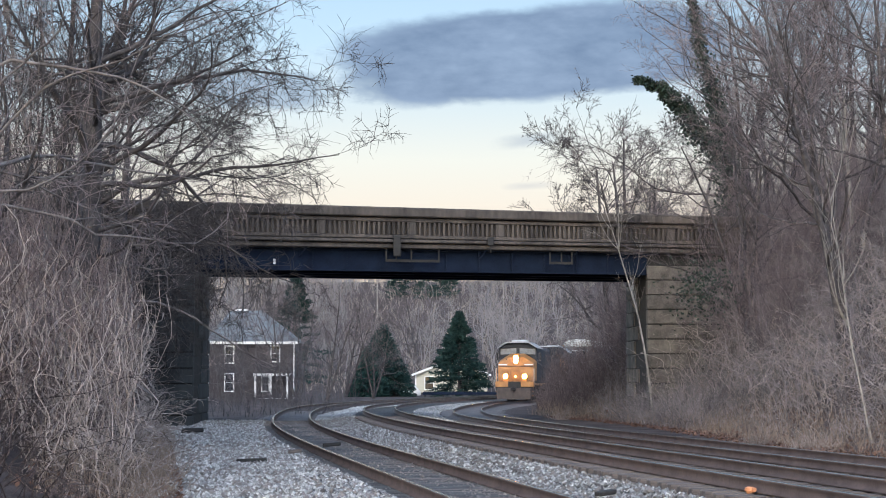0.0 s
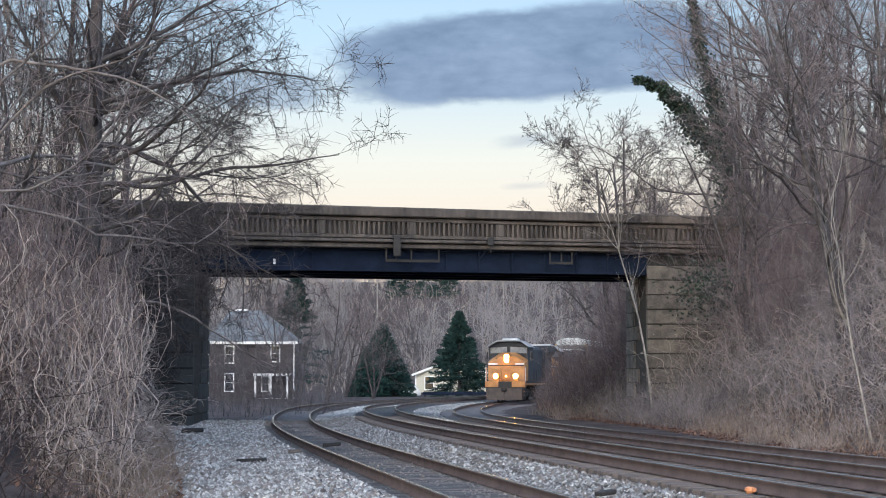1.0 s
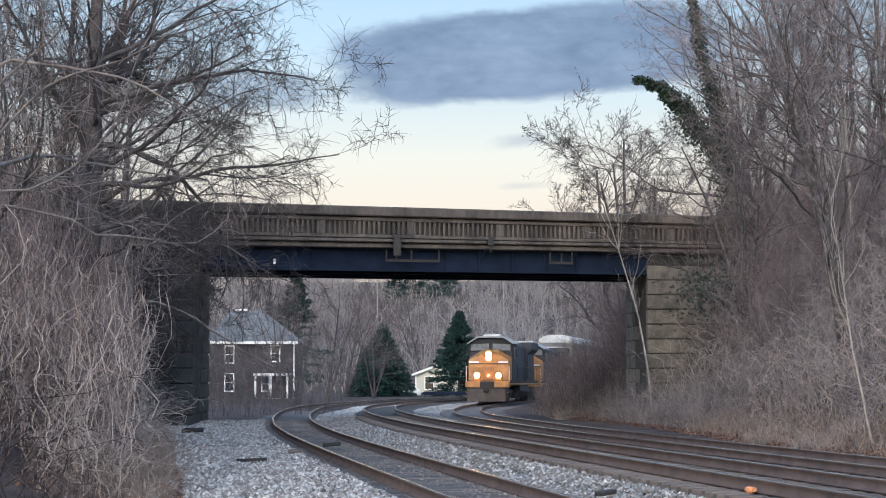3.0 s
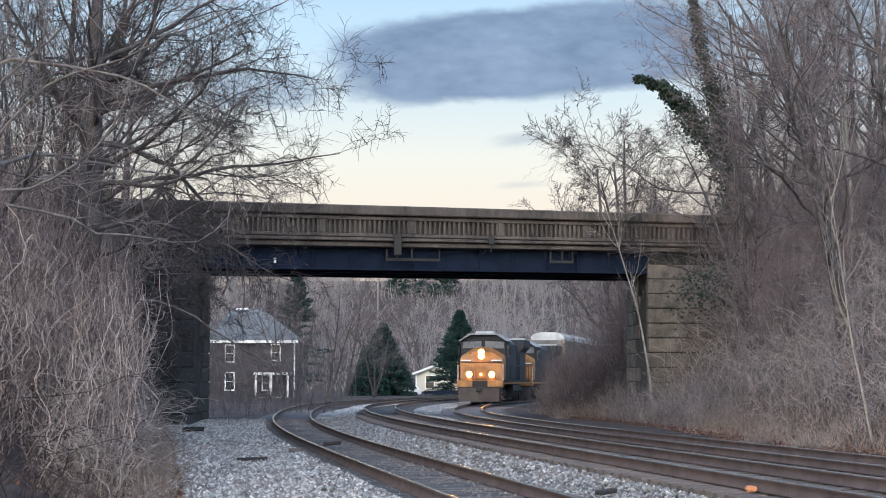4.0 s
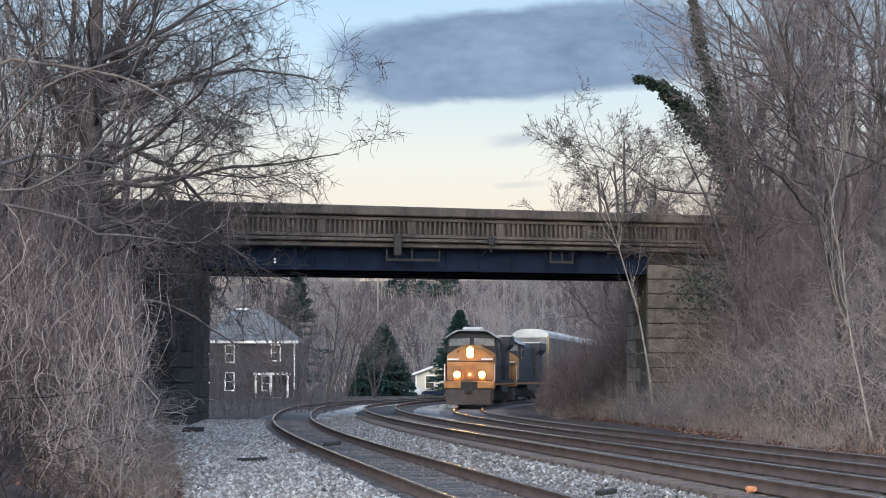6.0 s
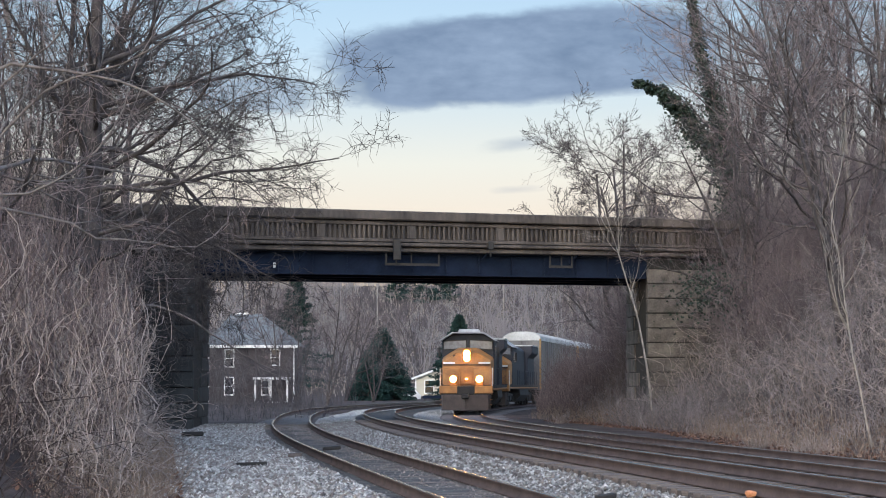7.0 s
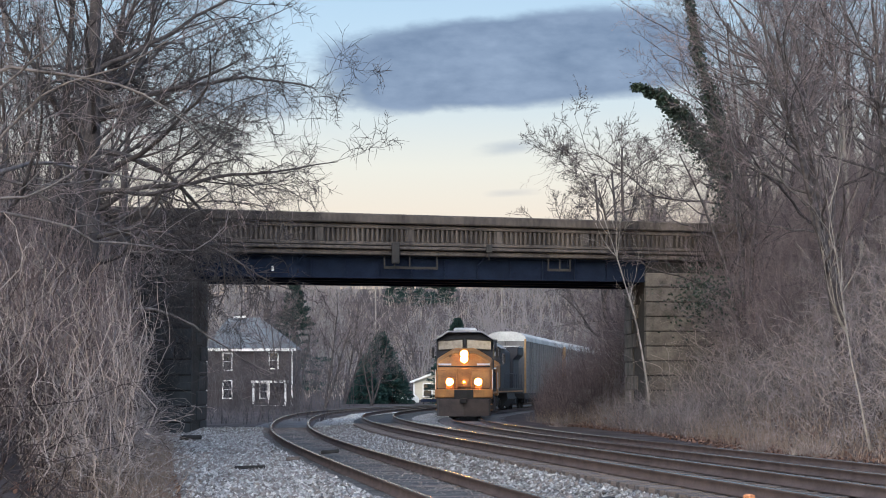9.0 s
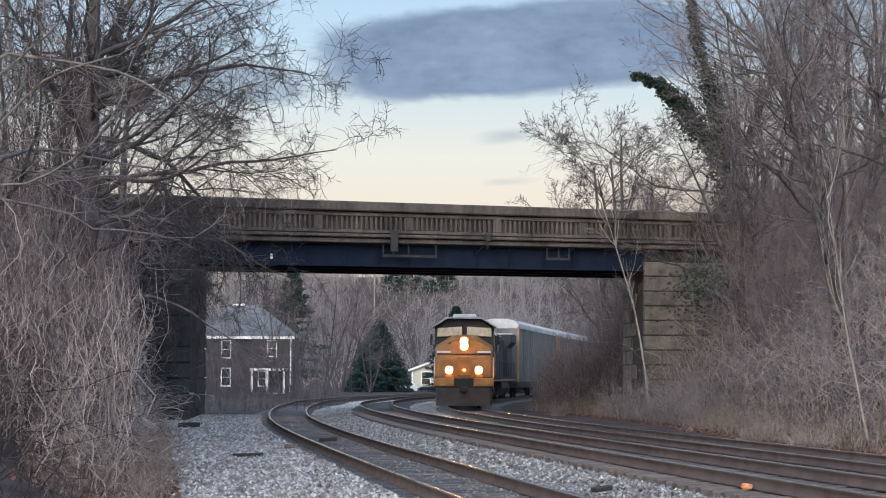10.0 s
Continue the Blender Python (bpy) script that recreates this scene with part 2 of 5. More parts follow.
xs = spaced([(-2400, -120, 120), (-120, -30, 6), (-30, 30, 0.5), (30, 120, 6), (120, 2401, 120)])
ys = spaced([(-60, 0, 4), (0, 130, 0.7), (130, 260, 3), (260, 560, 12), (560, 2600, 170)])
put("ground", grid_mesh("ground", xs, ys, ground, "soil"), None, "brown leaf-littered ground of a railway cutting and hillside", "ground", "", "structure")


def strip_mesh(name, o0, o1, h0, s0, s1, material):
    """A raised bed that follows the line, between two offsets, with sloping shoulders."""
    s = np.arange(s0, s1, 0.8)
    prof = [(o0 - 0.7, -0.62), (o0, h0), ((o0 + o1) / 2, h0 + 0.02), (o1, h0), (o1 + 0.7, -0.62)]
    v = []
    for o, h in prof:
        th = np.interp(s, LS, LTH)
        x, y = np.interp(s, LS, LX) + o * np.sin(th), np.interp(s, LS, LY) - o * np.cos(th)
        dz = 0.008 * np.sin(s * 1.7 + o * 3) * np.sin(s * 0.6 + o)
        v.append(np.stack([x, y, base(y) + h + dz], -1))
    v = np.stack(v, 1).reshape(-1, 3)
    n = len(prof)
    i = np.arange(len(s) - 1)[:, None] * n + np.arange(n - 1)[None]
    return raw_mesh(name, v, np.stack([i, i + 1, i + 1 + n, i + n], -1).reshape(-1, 4), material, True)


put("ballast_bed", strip_mesh("ballast_bed", -7.6, -2.35, -0.40, -45, 57, "ballast"), None, "grey crushed-stone bed of the siding track", "ballast", "", "structure")
# darker than the near bed: shade beyond the bridge put in its colour
put("ballast_bed", strip_mesh("ballast_bed", -5.5, -2.35, -0.405, 56.2, 230, "fouled_shaded"), None, "dark bed of the siding beyond the bridge, shade put in its colour", "ballast", "", "structure")
put("ballast_bed", strip_mesh("ballast_bed", -1.4, 2.0, -0.285, -45, 230, "ballast"), None, "grey crushed-stone bed of the middle track", "ballast", "", "structure")
put("ballast_bed", strip_mesh("ballast_bed", 2.45, 6.6, -0.42, -45, 230, "fouled_shaded"), None, "grey crushed-stone bed of the outer main track", "ballast", "", "structure")

# ---------------------------------------------------------------- rails
RAIL = [(-0.07, -0.175), (-0.07, -0.155), (-0.012, -0.14), (-0.012, -0.045), (-0.036, -0.03), (-0.036, -0.004), (-0.03, 0.0),
        (0.03, 0.0), (0.036, -0.004), (0.036, -0.03), (0.012, -0.045), (0.012, -0.14), (0.07, -0.155), (0.07, -0.175)]


def rail_mesh(track, side):
    s = np.arange(-40, 225, 1.0)
    v = []
    for o, h in RAIL:
        x, y, z, th = on_track(track, s, side + o)
        v.append(np.stack([x, y, z + h], -1))
    v = np.stack(v, 1).reshape(-1, 3)
    n = len(RAIL)
    i = np.arange(len(s) - 1)[:, None] * n + np.arange(n)[None]
    j = np.arange(len(s) - 1)[:, None] * n + (np.arange(n)[None] + 1) % n
    me = raw_mesh("rail", v, np.stack([i, j, j + n, i + n], -1).reshape(-1, 4), "rail")
    me.materials.append(M["railtop"])
    top = np.tile(np.array([1 if k in (5, 6, 7) else 0 for k in range(n)], np.int32), len(s) - 1)
    me.polygons.foreach_set("material_index", top)
    return me


TRACKS = {}
for name, what in (("A", "siding"), ("B", "middle main"), ("C", "outer main")):
    tr = tagged(new("railway_track"), "curved %s railway track, rusty rails on wooden ties" % what, "railway track", "parallel railway tracks")
    TRACKS[name] = tr
    for sd in (-0.7525, 0.7525):
        put("rail", rail_mesh(name, sd), tr, "rusty steel rail with a polished head")

# ---------------------------------------------------------------- bridge
BL, BR = Vector((-9.86, 75.0)), Vector((8.58, 79.6))
UL = (BR - BL).length
UX = (BR - BL) / UL


def br(c):
    """From bridge space (along the face, into the depth, height) to the place."""
    p = BL + UX * c.x
    k = smooth(6.2, 8.6, c.z) * 0.12 * c.x / UL
    return Vector((p.x - 0.033 * c.y, p.y + c.y, c.z - k))


def bbox(*a, **k):
    bm = bmesh.new()
    box(bm, *a, f=br, **k)
    return bm


bridge = tagged(new("road_bridge"), "old concrete and steel road bridge with a baluster parapet", "bridge")
DW = 6.7
part("deck", bbox(-9, 26, -0.1, DW + 0.1, 6.75, 7.15), "concrete", bridge)
part("road_surface", bbox(-9, 26, 0.5, DW - 0.5, 7.154, 7.2), "asphalt", bridge)
for v0 in (0.25, 2.3, 4.2, DW - 0.55):
    gi = part("girder", bbox(-0.6, UL + 0.6, v0, v0 + 0.06, 5.87, 6.68), "steel", bridge, "black riveted plate girder")
    part("flange", bbox(-0.6, UL + 0.6, v0 - 0.17, v0 + 0.23, 5.82, 5.868), "steel", gi)
    part("flange", bbox(-0.6, UL + 0.6, v0 - 0.17, v0 + 0.23, 6.682, 6.745), "steel", gi)
for k in range(14):
    part("stiffener", bbox(0.5 + k * 1.4, 0.56 + k * 1.4, 0.1, 0.25, 5.88, 6.67), "steel", bridge)
for k in range(6):
    part("cross_beam", bbox(1 + k * 3.4, 1.25 + k * 3.4, 0.4, DW - 0.6, 6.1, 6.6), "steel", bridge)
for side, (va, vb) in (("near", (-0.35, 0.05)), ("far", (DW - 0.05, DW + 0.35))):
    part("fascia", bbox(-6, 24, va + 0.02, vb, 6.76, 6.93, bev=0.02), "concrete", bridge)
    part("ledge", bbox(-6, 24, va - 0.14, vb, 6.985, 7.12, bev=0.03), "concrete", bridge)
    part("lower_rail", bbox(-6, 24, va + 0.08, vb - 0.03, 7.17, 7.31, bev=0.02), "concrete", bridge)
    part("upper_rail", bbox(-6, 24, va + 0.08, vb - 0.03, 7.87, 8.02, bev=0.02), "concrete", bridge)
    part("coping", bbox(-6, 24, va - 0.12, vb + 0.05, 8.065, 8.46, bev=0.05), "concrete", bridge)
    part("parapet_backing", bbox(-6, 24, va + 0.33, vb - 0.02, 7.122, 8.062), "concrete", bridge)
    u = 1.4 - 3.74
    while u < 20.5:
        part("post", bbox(u - 0.14, u + 0.14, va + 0.1, vb, 7.312, 7.868, bev=0.02), "concrete", bridge)
        for k in range(17 if side == "near" else 0):
            c = u + 0.14 + 0.12 + k * 0.203
            part("baluster", bbox(c, c + 0.1, va + 0.12, va + 0.24, 7.312, 7.868, bev=0.015), "concrete", bridge)
        u += 3.74
for c in (4.2, 11.7, 15.6):
    bm = bmesh.new()
    for a, b in (((c, 0.1, 6.35), (c + 0.35, -0.3, 6.8)), ((c, 0.1, 6.35), (c, 0.1, 6.8))):
        rod(bm, br(Vector(a)), br(Vector(b)), 0.03, 6)
    part("bracket", bm, "steel", bridge, "rusted bracket under the deck edge")
for c0, bars in ((7.75, (0.0, 0.42, 1.05, 2.2)), (14.7, (0.0, 0.5, 0.95))):
    bm = bmesh.new()
    for b in bars:
        box(bm, c0 + b, c0 + b + 0.06, -0.22, -0.16, 6.22, 6.8, f=br)
    box(bm, c0, c0 + bars[-1] + 0.06, -0.24, -0.17, 6.2, 6.3, f=br)
    part("pipe_hanger", bm, "black", bridge, "dark steel hanger frame")
for c, z in ((3.15, 6.06),):
    part("bearing_plate", bbox(c, c + 0.09, 0.05, 0.09, z, z + 0.2), "white", bridge, "small pale plate")

part("conduit", bbox(8.07, 8.4, -0.62, -0.5, 6.4, 7.28, bev=0.03), "black", bridge, "dark conduit strapped down the bridge's face")
part("junction_box", bbox(12.02, 12.3, -0.62, -0.5, 6.9, 7.26, bev=0.03), "black", bridge, "small dark box on the bridge's face")
part("conduit", bbox(12.12, 12.18, -0.6, -0.52, 6.6, 6.9), "black", bridge)

COURSE = 0.62


def abutment(u0, u1, label, stone):
    """Coursed stone abutment: a core with courses of long blocks set proud of dark joints."""
    ab = tagged(new("abutment"), label, "abutment")
    bm = bmesh.new()
    box(bm, u0 + 0.05, u1 - 0.05, 0.15, DW - 0.15, -1.2, 6.72, f=br)
    part("core", bm, "joint", ab)
    rng = random.Random(int(u0 * 10) + 7)
    for i in range(12):
        z0 = -1.2 + i * COURSE
        z1 = min(z0 + COURSE - 0.035, 6.74)
        # face towards the camera
        for (p, q, horiz) in ((u0, u1, True), (0.0, DW, False)):
            c = p
            while c < q - 0.2:
                w = rng.uniform(2.0, 4.2)
                d = min(c + w, q)
                if q - d < 0.6:
                    d = q
                e = rng.uniform(0, 0.035)
                if horiz:
                    b = bbox(c + 0.012, d - 0.012, 0.0 - e, 0.5, z0, z1, bev=0.025)
                elif u0 < 0:
                    b = bbox(u1 - 0.5, u1 + e, c + 0.012, d - 0.012, z0, z1, bev=0.025)
                else:
                    b = bbox(u0 - e, u0 + 0.5, c + 0.012, d - 0.012, z0, z1, bev=0.025)
                if not horiz and c == p:
                    c = d
                    b.free()
                    continue
                part("block", b, stone, ab)
                c = d
    return ab


# the left one's dark stone has shade painted in; the right keeps its tan
abutment(-4.2, 0.0, "coursed stone abutment, shade darkening its colour, partly hidden by brush", "sooty")
abutment(UL, UL + 4.2, "tan coursed stone abutment partly hidden by brush", "block")

# ---------------------------------------------------------------- train


def polished(name, outline, y0, y1, material, parent, axis="y", label="", bev=0.03):
    bm = prism(outline, y0, y1, axis)
    if bev:
        bmesh.ops.bevel(bm, geom=list(bm.edges), offset=bev, segments=1, affect="EDGES")
    return part(name, bm, material, parent, label)


WHEEL_R = 0.53
WHEELS = []


def wheelset(parent, y):
    bm = bmesh.new()
    rod(bm, (-0.9, 0, 0), (0.9, 0, 0), 0.09, 8)
    for sx in (-1, 1):
        rod(bm, (sx * 0.69, 0, 0), (sx * 0.83, 0, 0), WHEEL_R, 20)
        rod(bm, (sx * 0.66, 0, 0), (sx * 0.69, 0, 0), WHEEL_R + 0.025, 20)
        for k in range(4):
            a = k * math.pi / 2
            rod(bm, (sx * 0.83, math.cos(a) * 0.3, math.sin(a) * 0.3), (sx * 0.85, math.cos(a) * 0.3, math.sin(a) * 0.3), 0.06, 6)
    w = part("wheelset", bm, "black", parent, "steel wheels on an axle")
    w.location = (0, y, WHEEL_R)
    WHEELS.append((w, y))
    return w


def truck(parent, yc, axles, spread):
    for sx in (-1, 1):
        bm = prism([(yc - spread - 0.45, 0.55), (yc - spread - 0.45, 0.85), (yc - spread * 0.4, 0.95), (yc + spread * 0.4, 0.95),
                    (yc + spread + 0.45, 0.85), (yc + spread + 0.45, 0.55), (yc + spread * 0.5, 0.42), (yc - spread * 0.5, 0.42)], sx * 1.02 - 0.09, sx * 1.02 + 0.09, "x")
        for k in range(axles):
            y = yc - spread + 2 * spread * k / (axles - 1)
            box(bm, sx * 1.12 - 0.06, sx * 1.12 + 0.06, y - 0.18, y + 0.18, 0.36, 0.74)
        part("truck_frame", bm, "black", parent, "cast steel truck side frame")
    for k in range(axles):
        wheelset(parent, yc - spread + 2 * spread * k / (axles - 1))


def dome(bm, at, r):
    """A domed lamp lens facing forward."""
    g = bmesh.ops.create_uvsphere(bm, u_segments=16, v_segments=10, radius=r)["verts"]
    for v in g:
        v.co = Vector((v.co.x + at[0], v.co.y * 0.5 + at[1], v.co.z + at[2]))


def locomotive(lit):
    """Six-axle freight locomotive; front coupler end at y = 0, rails at z = 0, running towards +y."""
    lo = tagged(new("locomotive"), "yellow-nosed dark blue diesel freight locomotive" + (" with lit headlights" if lit else " coupled second"), "locomotive", "train")
    # pilot and snow plow
    bm = bmesh.new()
    box(bm, -1.45, 1.45, -0.75, -0.6, 0.75, 1.45)
    part("pilot_plate", bm, "black", lo)
    part("snow_plow", prism([(-1.42, -0.62), (-1.3, -0.25), (0, 0.05), (1.3, -0.25), (1.42, -0.62)], 0.12, 1.0, "z"), "plow", lo, "rusty brown snow plow")
    bm = bmesh.new()
    box(bm, -0.2, 0.2, -0.5, 0.25, 0.78, 1.05, bev=0.05)
    part("coupler", bm, "black", lo, "cast knuckle coupler")
    for sx in (-1, 1):
        bm = bmesh.new()
        for k in range(4):
            box(bm, sx * 1.22 - 0.27, sx * 1.22 + 0.27, -0.62 - 0.1 * k - 0.08, -0.5 - 0.06 * k, 0.42 + 0.3 * k, 0.46 + 0.3 * k)
        part("step", bm, "yellow" if lit else "navy", lo, "front boarding steps")
        bm = bmesh.new()
        for k in range(2):
            rod(bm, (sx * 0.45, -0.5 + 0.2 * k, 1.02), (sx * 0.5, -0.4, 0.55), 0.035, 6)
        part("air_hose", bm, "black", lo)
    bm = boxed(-1.52, 1.52, -1.35, -0.55, 1.08, 1.52, bev=0.03)
    part("anticlimber", bm, "yellow", lo, "yellow front platform edge")
    part("coupler_pocket", boxed(-0.5, 0.5, -0.56, -0.5, 1.0, 1.5, bev=0.02), "black", lo, "dark coupler pocket in the pilot")
    part("underframe", boxed(-1.5, 1.5, -22.0, -1.0, 1.25, 1.55), "black", lo)
    part("fuel_tank", prism([(-1.45, 1.2), (1.45, 1.2), (1.5, 0.8), (1.1, 0.3), (-1.1, 0.3), (-1.5, 0.8)], -14.5, -8.2), "black", lo, "black fuel tank below the frame")
    # wide nose with a peaked top
    bm = bmesh.new()
    ring = [(-1.38, 1.53), (1.38, 1.53), (1.4, 2.95), (0.62, 3.4), (-0.62, 3.4), (-1.4, 2.95)]
    f0 = [bm.verts.new((x, -1.15 - (z - 1.53) * 0.12 - (0.1 if abs(x) > 1 else 0), z)) for x, z in ring]
    back = [(-1.5, 1.53), (1.5, 1.53), (1.5, 3.15), (0.55, 3.74), (-0.55, 3.74), (-1.5, 3.15)]
    f1 = [bm.verts.new((x, -2.75, z)) for x, z in back]
    bm.faces.new(f0), bm.faces.new(f1[::-1])
    for i in range(6):
        bm.faces.new((f0[i], f0[(i + 1) % 6], f1[(i + 1) % 6], f1[i]))
    bmesh.ops.recalc_face_normals(bm, faces=bm.faces)
    bmesh.ops.bevel(bm, geom=list(bm.edges), offset=0.06, segments=2, affect="EDGES")
    nose = part("nose", bm, "yellow", lo, "bright yellow wide nose")
    for sx in (-1, 1):
        part("number_bar", boxed(sx * 1.02 - 0.34, sx * 1.02 + 0.34, -1.34, -1.3, 2.78, 2.87), "white", nose, "pale reflective bar")
    part("crease", boxed(-1.36, 1.36, -1.34, -1.31, 2.68, 2.74), "black", nose)
    part("nose_door", boxed(-0.36, 0.36, -1.26, -1.2, 1.62, 2.6, bev=0.02), "yellow", nose, "yellow nose door with a window")
    part("marker_panel", boxed(0.5, 0.78, -1.43, -1.38, 3.02, 3.3), "black", nose, "small dark panel")
    # cab
    cabo = [(-1.52, 1.53), (1.52, 1.53), (1.52, 4.14), (0.88, 4.54), (-0.88, 4.54), (-1.52, 4.14)]
    cab = polished("cab", cabo, -5.6, -2.7, "navy", lo, bev=0.04)
    for sx in (-1, 1):
        bm = prism([(sx * 0.12, 3.7), (sx * 1.4, 3.62), (sx * 1.4, 4.08), (sx * 0.12, 4.16)], -2.71, -2.64)
        part("windshield", bm, "pane", cab, "windshield pane, painted pale for the sky's reflection")
        bm = bmesh.new()
        for a, b in (((0.1, 3.68), (0.1, 4.18)), ((1.42, 3.6), (1.42, 4.1)), ((0.1, 4.18), (1.42, 4.1)), ((0.1, 3.68), (1.42, 3.6))):
            rod(bm, (sx * a[0], -2.64, a[1]), (sx * b[0], -2.64, b[1]), 0.03, 6)
        part("window_frame", bm, "black", cab)
        for k in range(2):
            part("side_window", boxed(sx * 1.5, sx * 1.535, -4.2 - k * 0.95, -3.4 - k * 0.95, 3.1, 3.85), "glass", cab)
        part("mirror", boxed(sx * 1.72 - 0.06, sx * 1.72 + 0.06, -3.32, -3.24, 3.2, 3.75), "black", cab)
        part("grab_rail", (lambda b: (rod(b, (sx * 1.5, -0.9, 1.5), (sx * 1.5, -0.9, 2.55), 0.022, 6), b)[1])(bmesh.new()), "white", lo, "pale handrail")
    polished("cab_roof", [(-1.66, 4.14), (-0.92, 4.63), (0.92, 4.63), (1.66, 4.14), (1.58, 4.12), (0.89, 4.55), (-0.89, 4.55), (-1.58, 4.12)],
             -5.7, -2.3, "greyroof", cab, label="weathered grey cab roof with a visor", bev=0)
    part("air_conditioner", boxed(-0.62, 0.62, -4.6, -3.3, 4.6, 4.82, bev=0.08), "rackroof", cab, "pale roof air conditioner")
    # long hood, with blower bulge and radiator wings
    polished("long_hood", [(-0.95, 1.53), (0.95, 1.53), (0.95, 4.1), (0.6, 4.42), (-0.6, 4.42), (-0.95, 4.1)], -16.6, -5.62, "navy", lo, bev=0.04)
    polished("inverter_cabinet", [(0.9, 1.54), (1.5, 1.54), (1.5, 3.2), (0.9, 3.3)], -8.6, -5.64, "navy", lo, bev=0.03)
    part("exhaust_stack", boxed(-0.35, 0.35, -11.6, -10.6, 4.42, 4.72, bev=0.04), "black", lo)
    rad = polished("radiator_cabinet", [(-1.2, 1.53), (1.2, 1.53), (1.2, 3.6), (1.55, 3.95), (1.55, 4.5), (-1.55, 4.5), (-1.55, 3.95), (-1.2, 3.6)], -21.4, -16.62, "navy", lo, bev=0.04)
    for k in range(6):
        part("louvre", boxed(1.55, 1.59, -21.1 + k * 0.75, -20.5 + k * 0.75, 4.05, 4.42), "greyroof", rad)
    part("radiator_top", boxed(-1.58, 1.58, -21.4, -16.6, 4.504, 4.6), "rackroof", rad, "pale radiator screen top")
    for sx in (-1, 1):
        bm = bmesh.new()
        for k in range(10):
            y = -6.5 - k * 1.6
            rod(bm, (sx * 1.47, y, 1.55), (sx * 1.47, y, 2.55), 0.02, 5)
        rod(bm, (sx * 1.47, -6.5, 2.55), (sx * 1.47, -20.9, 2.55), 0.02, 5)
        part("side_handrail", bm, "navy", lo, "dark walkway handrail")
        part("sill_stripe", boxed(sx * 1.5, sx * 1.515, -21.6, -1.4, 1.27, 1.37), "yellow", lo, "thin yellow sill stripe")
    for x0, x1 in ((-1.45, -0.4), (0.4, 1.45)):
        bm = bmesh.new()
        rod(bm, (x0, -0.85, 2.5), (x1, -0.85, 2.5), 0.022, 6)
        for x in (x0, x1):
            rod(bm, (x, -0.85, 1.5), (x, -0.85, 2.5), 0.022, 6)
        part("front_handrail", bm, "yellow", lo, "yellow front handrail")
    # lamps
    hm = "lamp" if lit else "glass"
    for sz in (-1, 1):
        bm = bmesh.new()
        dome(bm, (0, -1.37, 3.24 + sz * 0.13), 0.2)
        part("headlight", bm, hm, lo, "glowing twin headlight lamp" if lit else "unlit headlight lamp")
    part("headlight_housing", boxed(-0.26, 0.26, -2.2, -1.36, 2.86, 3.62, bev=0.03), "yellow", lo)
    for sx in (-1, 1):
        bm = bmesh.new()
        dome(bm, (sx * 0.75, -0.86, 1.9), 0.19)
        part("ditch_light", bm, hm, lo, "glowing ditch light" if lit else "unlit ditch light")
        part("ditch_light_housing", boxed(sx * 0.75 - 0.22, sx * 0.75 + 0.22, -1.1, -0.86, 1.53, 2.12, bev=0.03), "yellow", lo)
    if lit:
        bm = bmesh.new()
        rod(bm, (0, -1.19, 1.9), (0, -1.15, 1.9), 0.05, 10)
        part("small_lamp", bm, "lamp", lo, "small glowing lamp on the nose door")
    truck(lo, -4.3, 3, 1.85)
    truck(lo, -18.2, 3, 1.85)
    return lo


def autorack():
    """Tall enclosed car carrier; front end at y = 0."""
    ca = tagged(new("autorack_car"), "tall grey enclosed car-carrier wagon with white roof and yellow end", "freight car", "train")
    part("underframe", boxed(-1.45, 1.45, -27.2, -0.4, 0.75, 1.15), "black", ca)
    part("core", boxed(-1.42, 1.42, -27.0, -0.6, 1.16, 5.3), "rack", ca)
    for sx in (-1, 1):
        for k in range(18):
            y = -0.75 - k * 1.46
            part("side_post", boxed(sx * 1.42, sx * 1.52, y - 0.09, y, 1.16, 5.3), "rack", ca)
            for j in range(7):
                part("side_panel", boxed(sx * 1.425, sx * 1.465, y - 1.45, y - 0.1, 1.2 + j * 0.58, 1.2 + j * 0.58 + 0.52), "rack", ca)
    polished("roof", [(-1.54, 5.1), (1.54, 5.1), (1.5, 5.45), (1.05, 5.72), (0.5, 5.82), (-0.5, 5.82), (-1.05, 5.72), (-1.5, 5.45)], -27.1, -0.5, "rackroof", ca, label="pale galvanised arched roof", bev=0.02)
    for k in range(13):
        part("roof_rib", prism([(-1.52, 5.46), (-1.06, 5.74), (-0.5, 5.845), (0.5, 5.845), (1.06, 5.74), (1.52, 5.46)], -1.7 - 2 * k, -1.62 - 2 * k), "rackroof", ca)
    for y in (-0.58, -27.08):
        for sx in (-1, 1):
            part("end_door", boxed(min(0.02 * sx, 1.45 * sx), max(0.02 * sx, 1.45 * sx), y, y + 0.12, 1.16, 5.1, bev=0.02), "rack", ca, "grey end door")
            part("corner_post", boxed(sx * 1.5 - 0.07, sx * 1.5 + 0.07, y - 0.02, y + 0.13, 1.16, 5.25), "rackend", ca, "faded yellow corner post")
    for y in (0.0, -27.6):
        part("coupler", boxed(-0.18, 0.18, min(y, y + 0.5) - 0.5, y + 0.3, 0.75, 1.0), "black", ca)
    truck(ca, -3.2, 2, 0.88)
    truck(ca, -24.4, 2, 0.88)
    return ca


lead = locomotive(True)
second = locomotive(False)
rack = autorack()
TRAIN = [(lead, 0.0, 4.3, 18.2), (second, 22.6, 4.3, 18.2), (rack, 45.4, 3.2, 24.4)]
for i in (1, 2):
    c = copy_thing(rack, Matrix())
    for o in c.children:
        if o.name.startswith("wheelset"):
            WHEELS.append((o, o.location.y))
    TRAIN.append((c, 45.4 + 28.0 * i, 3.2, 24.4))


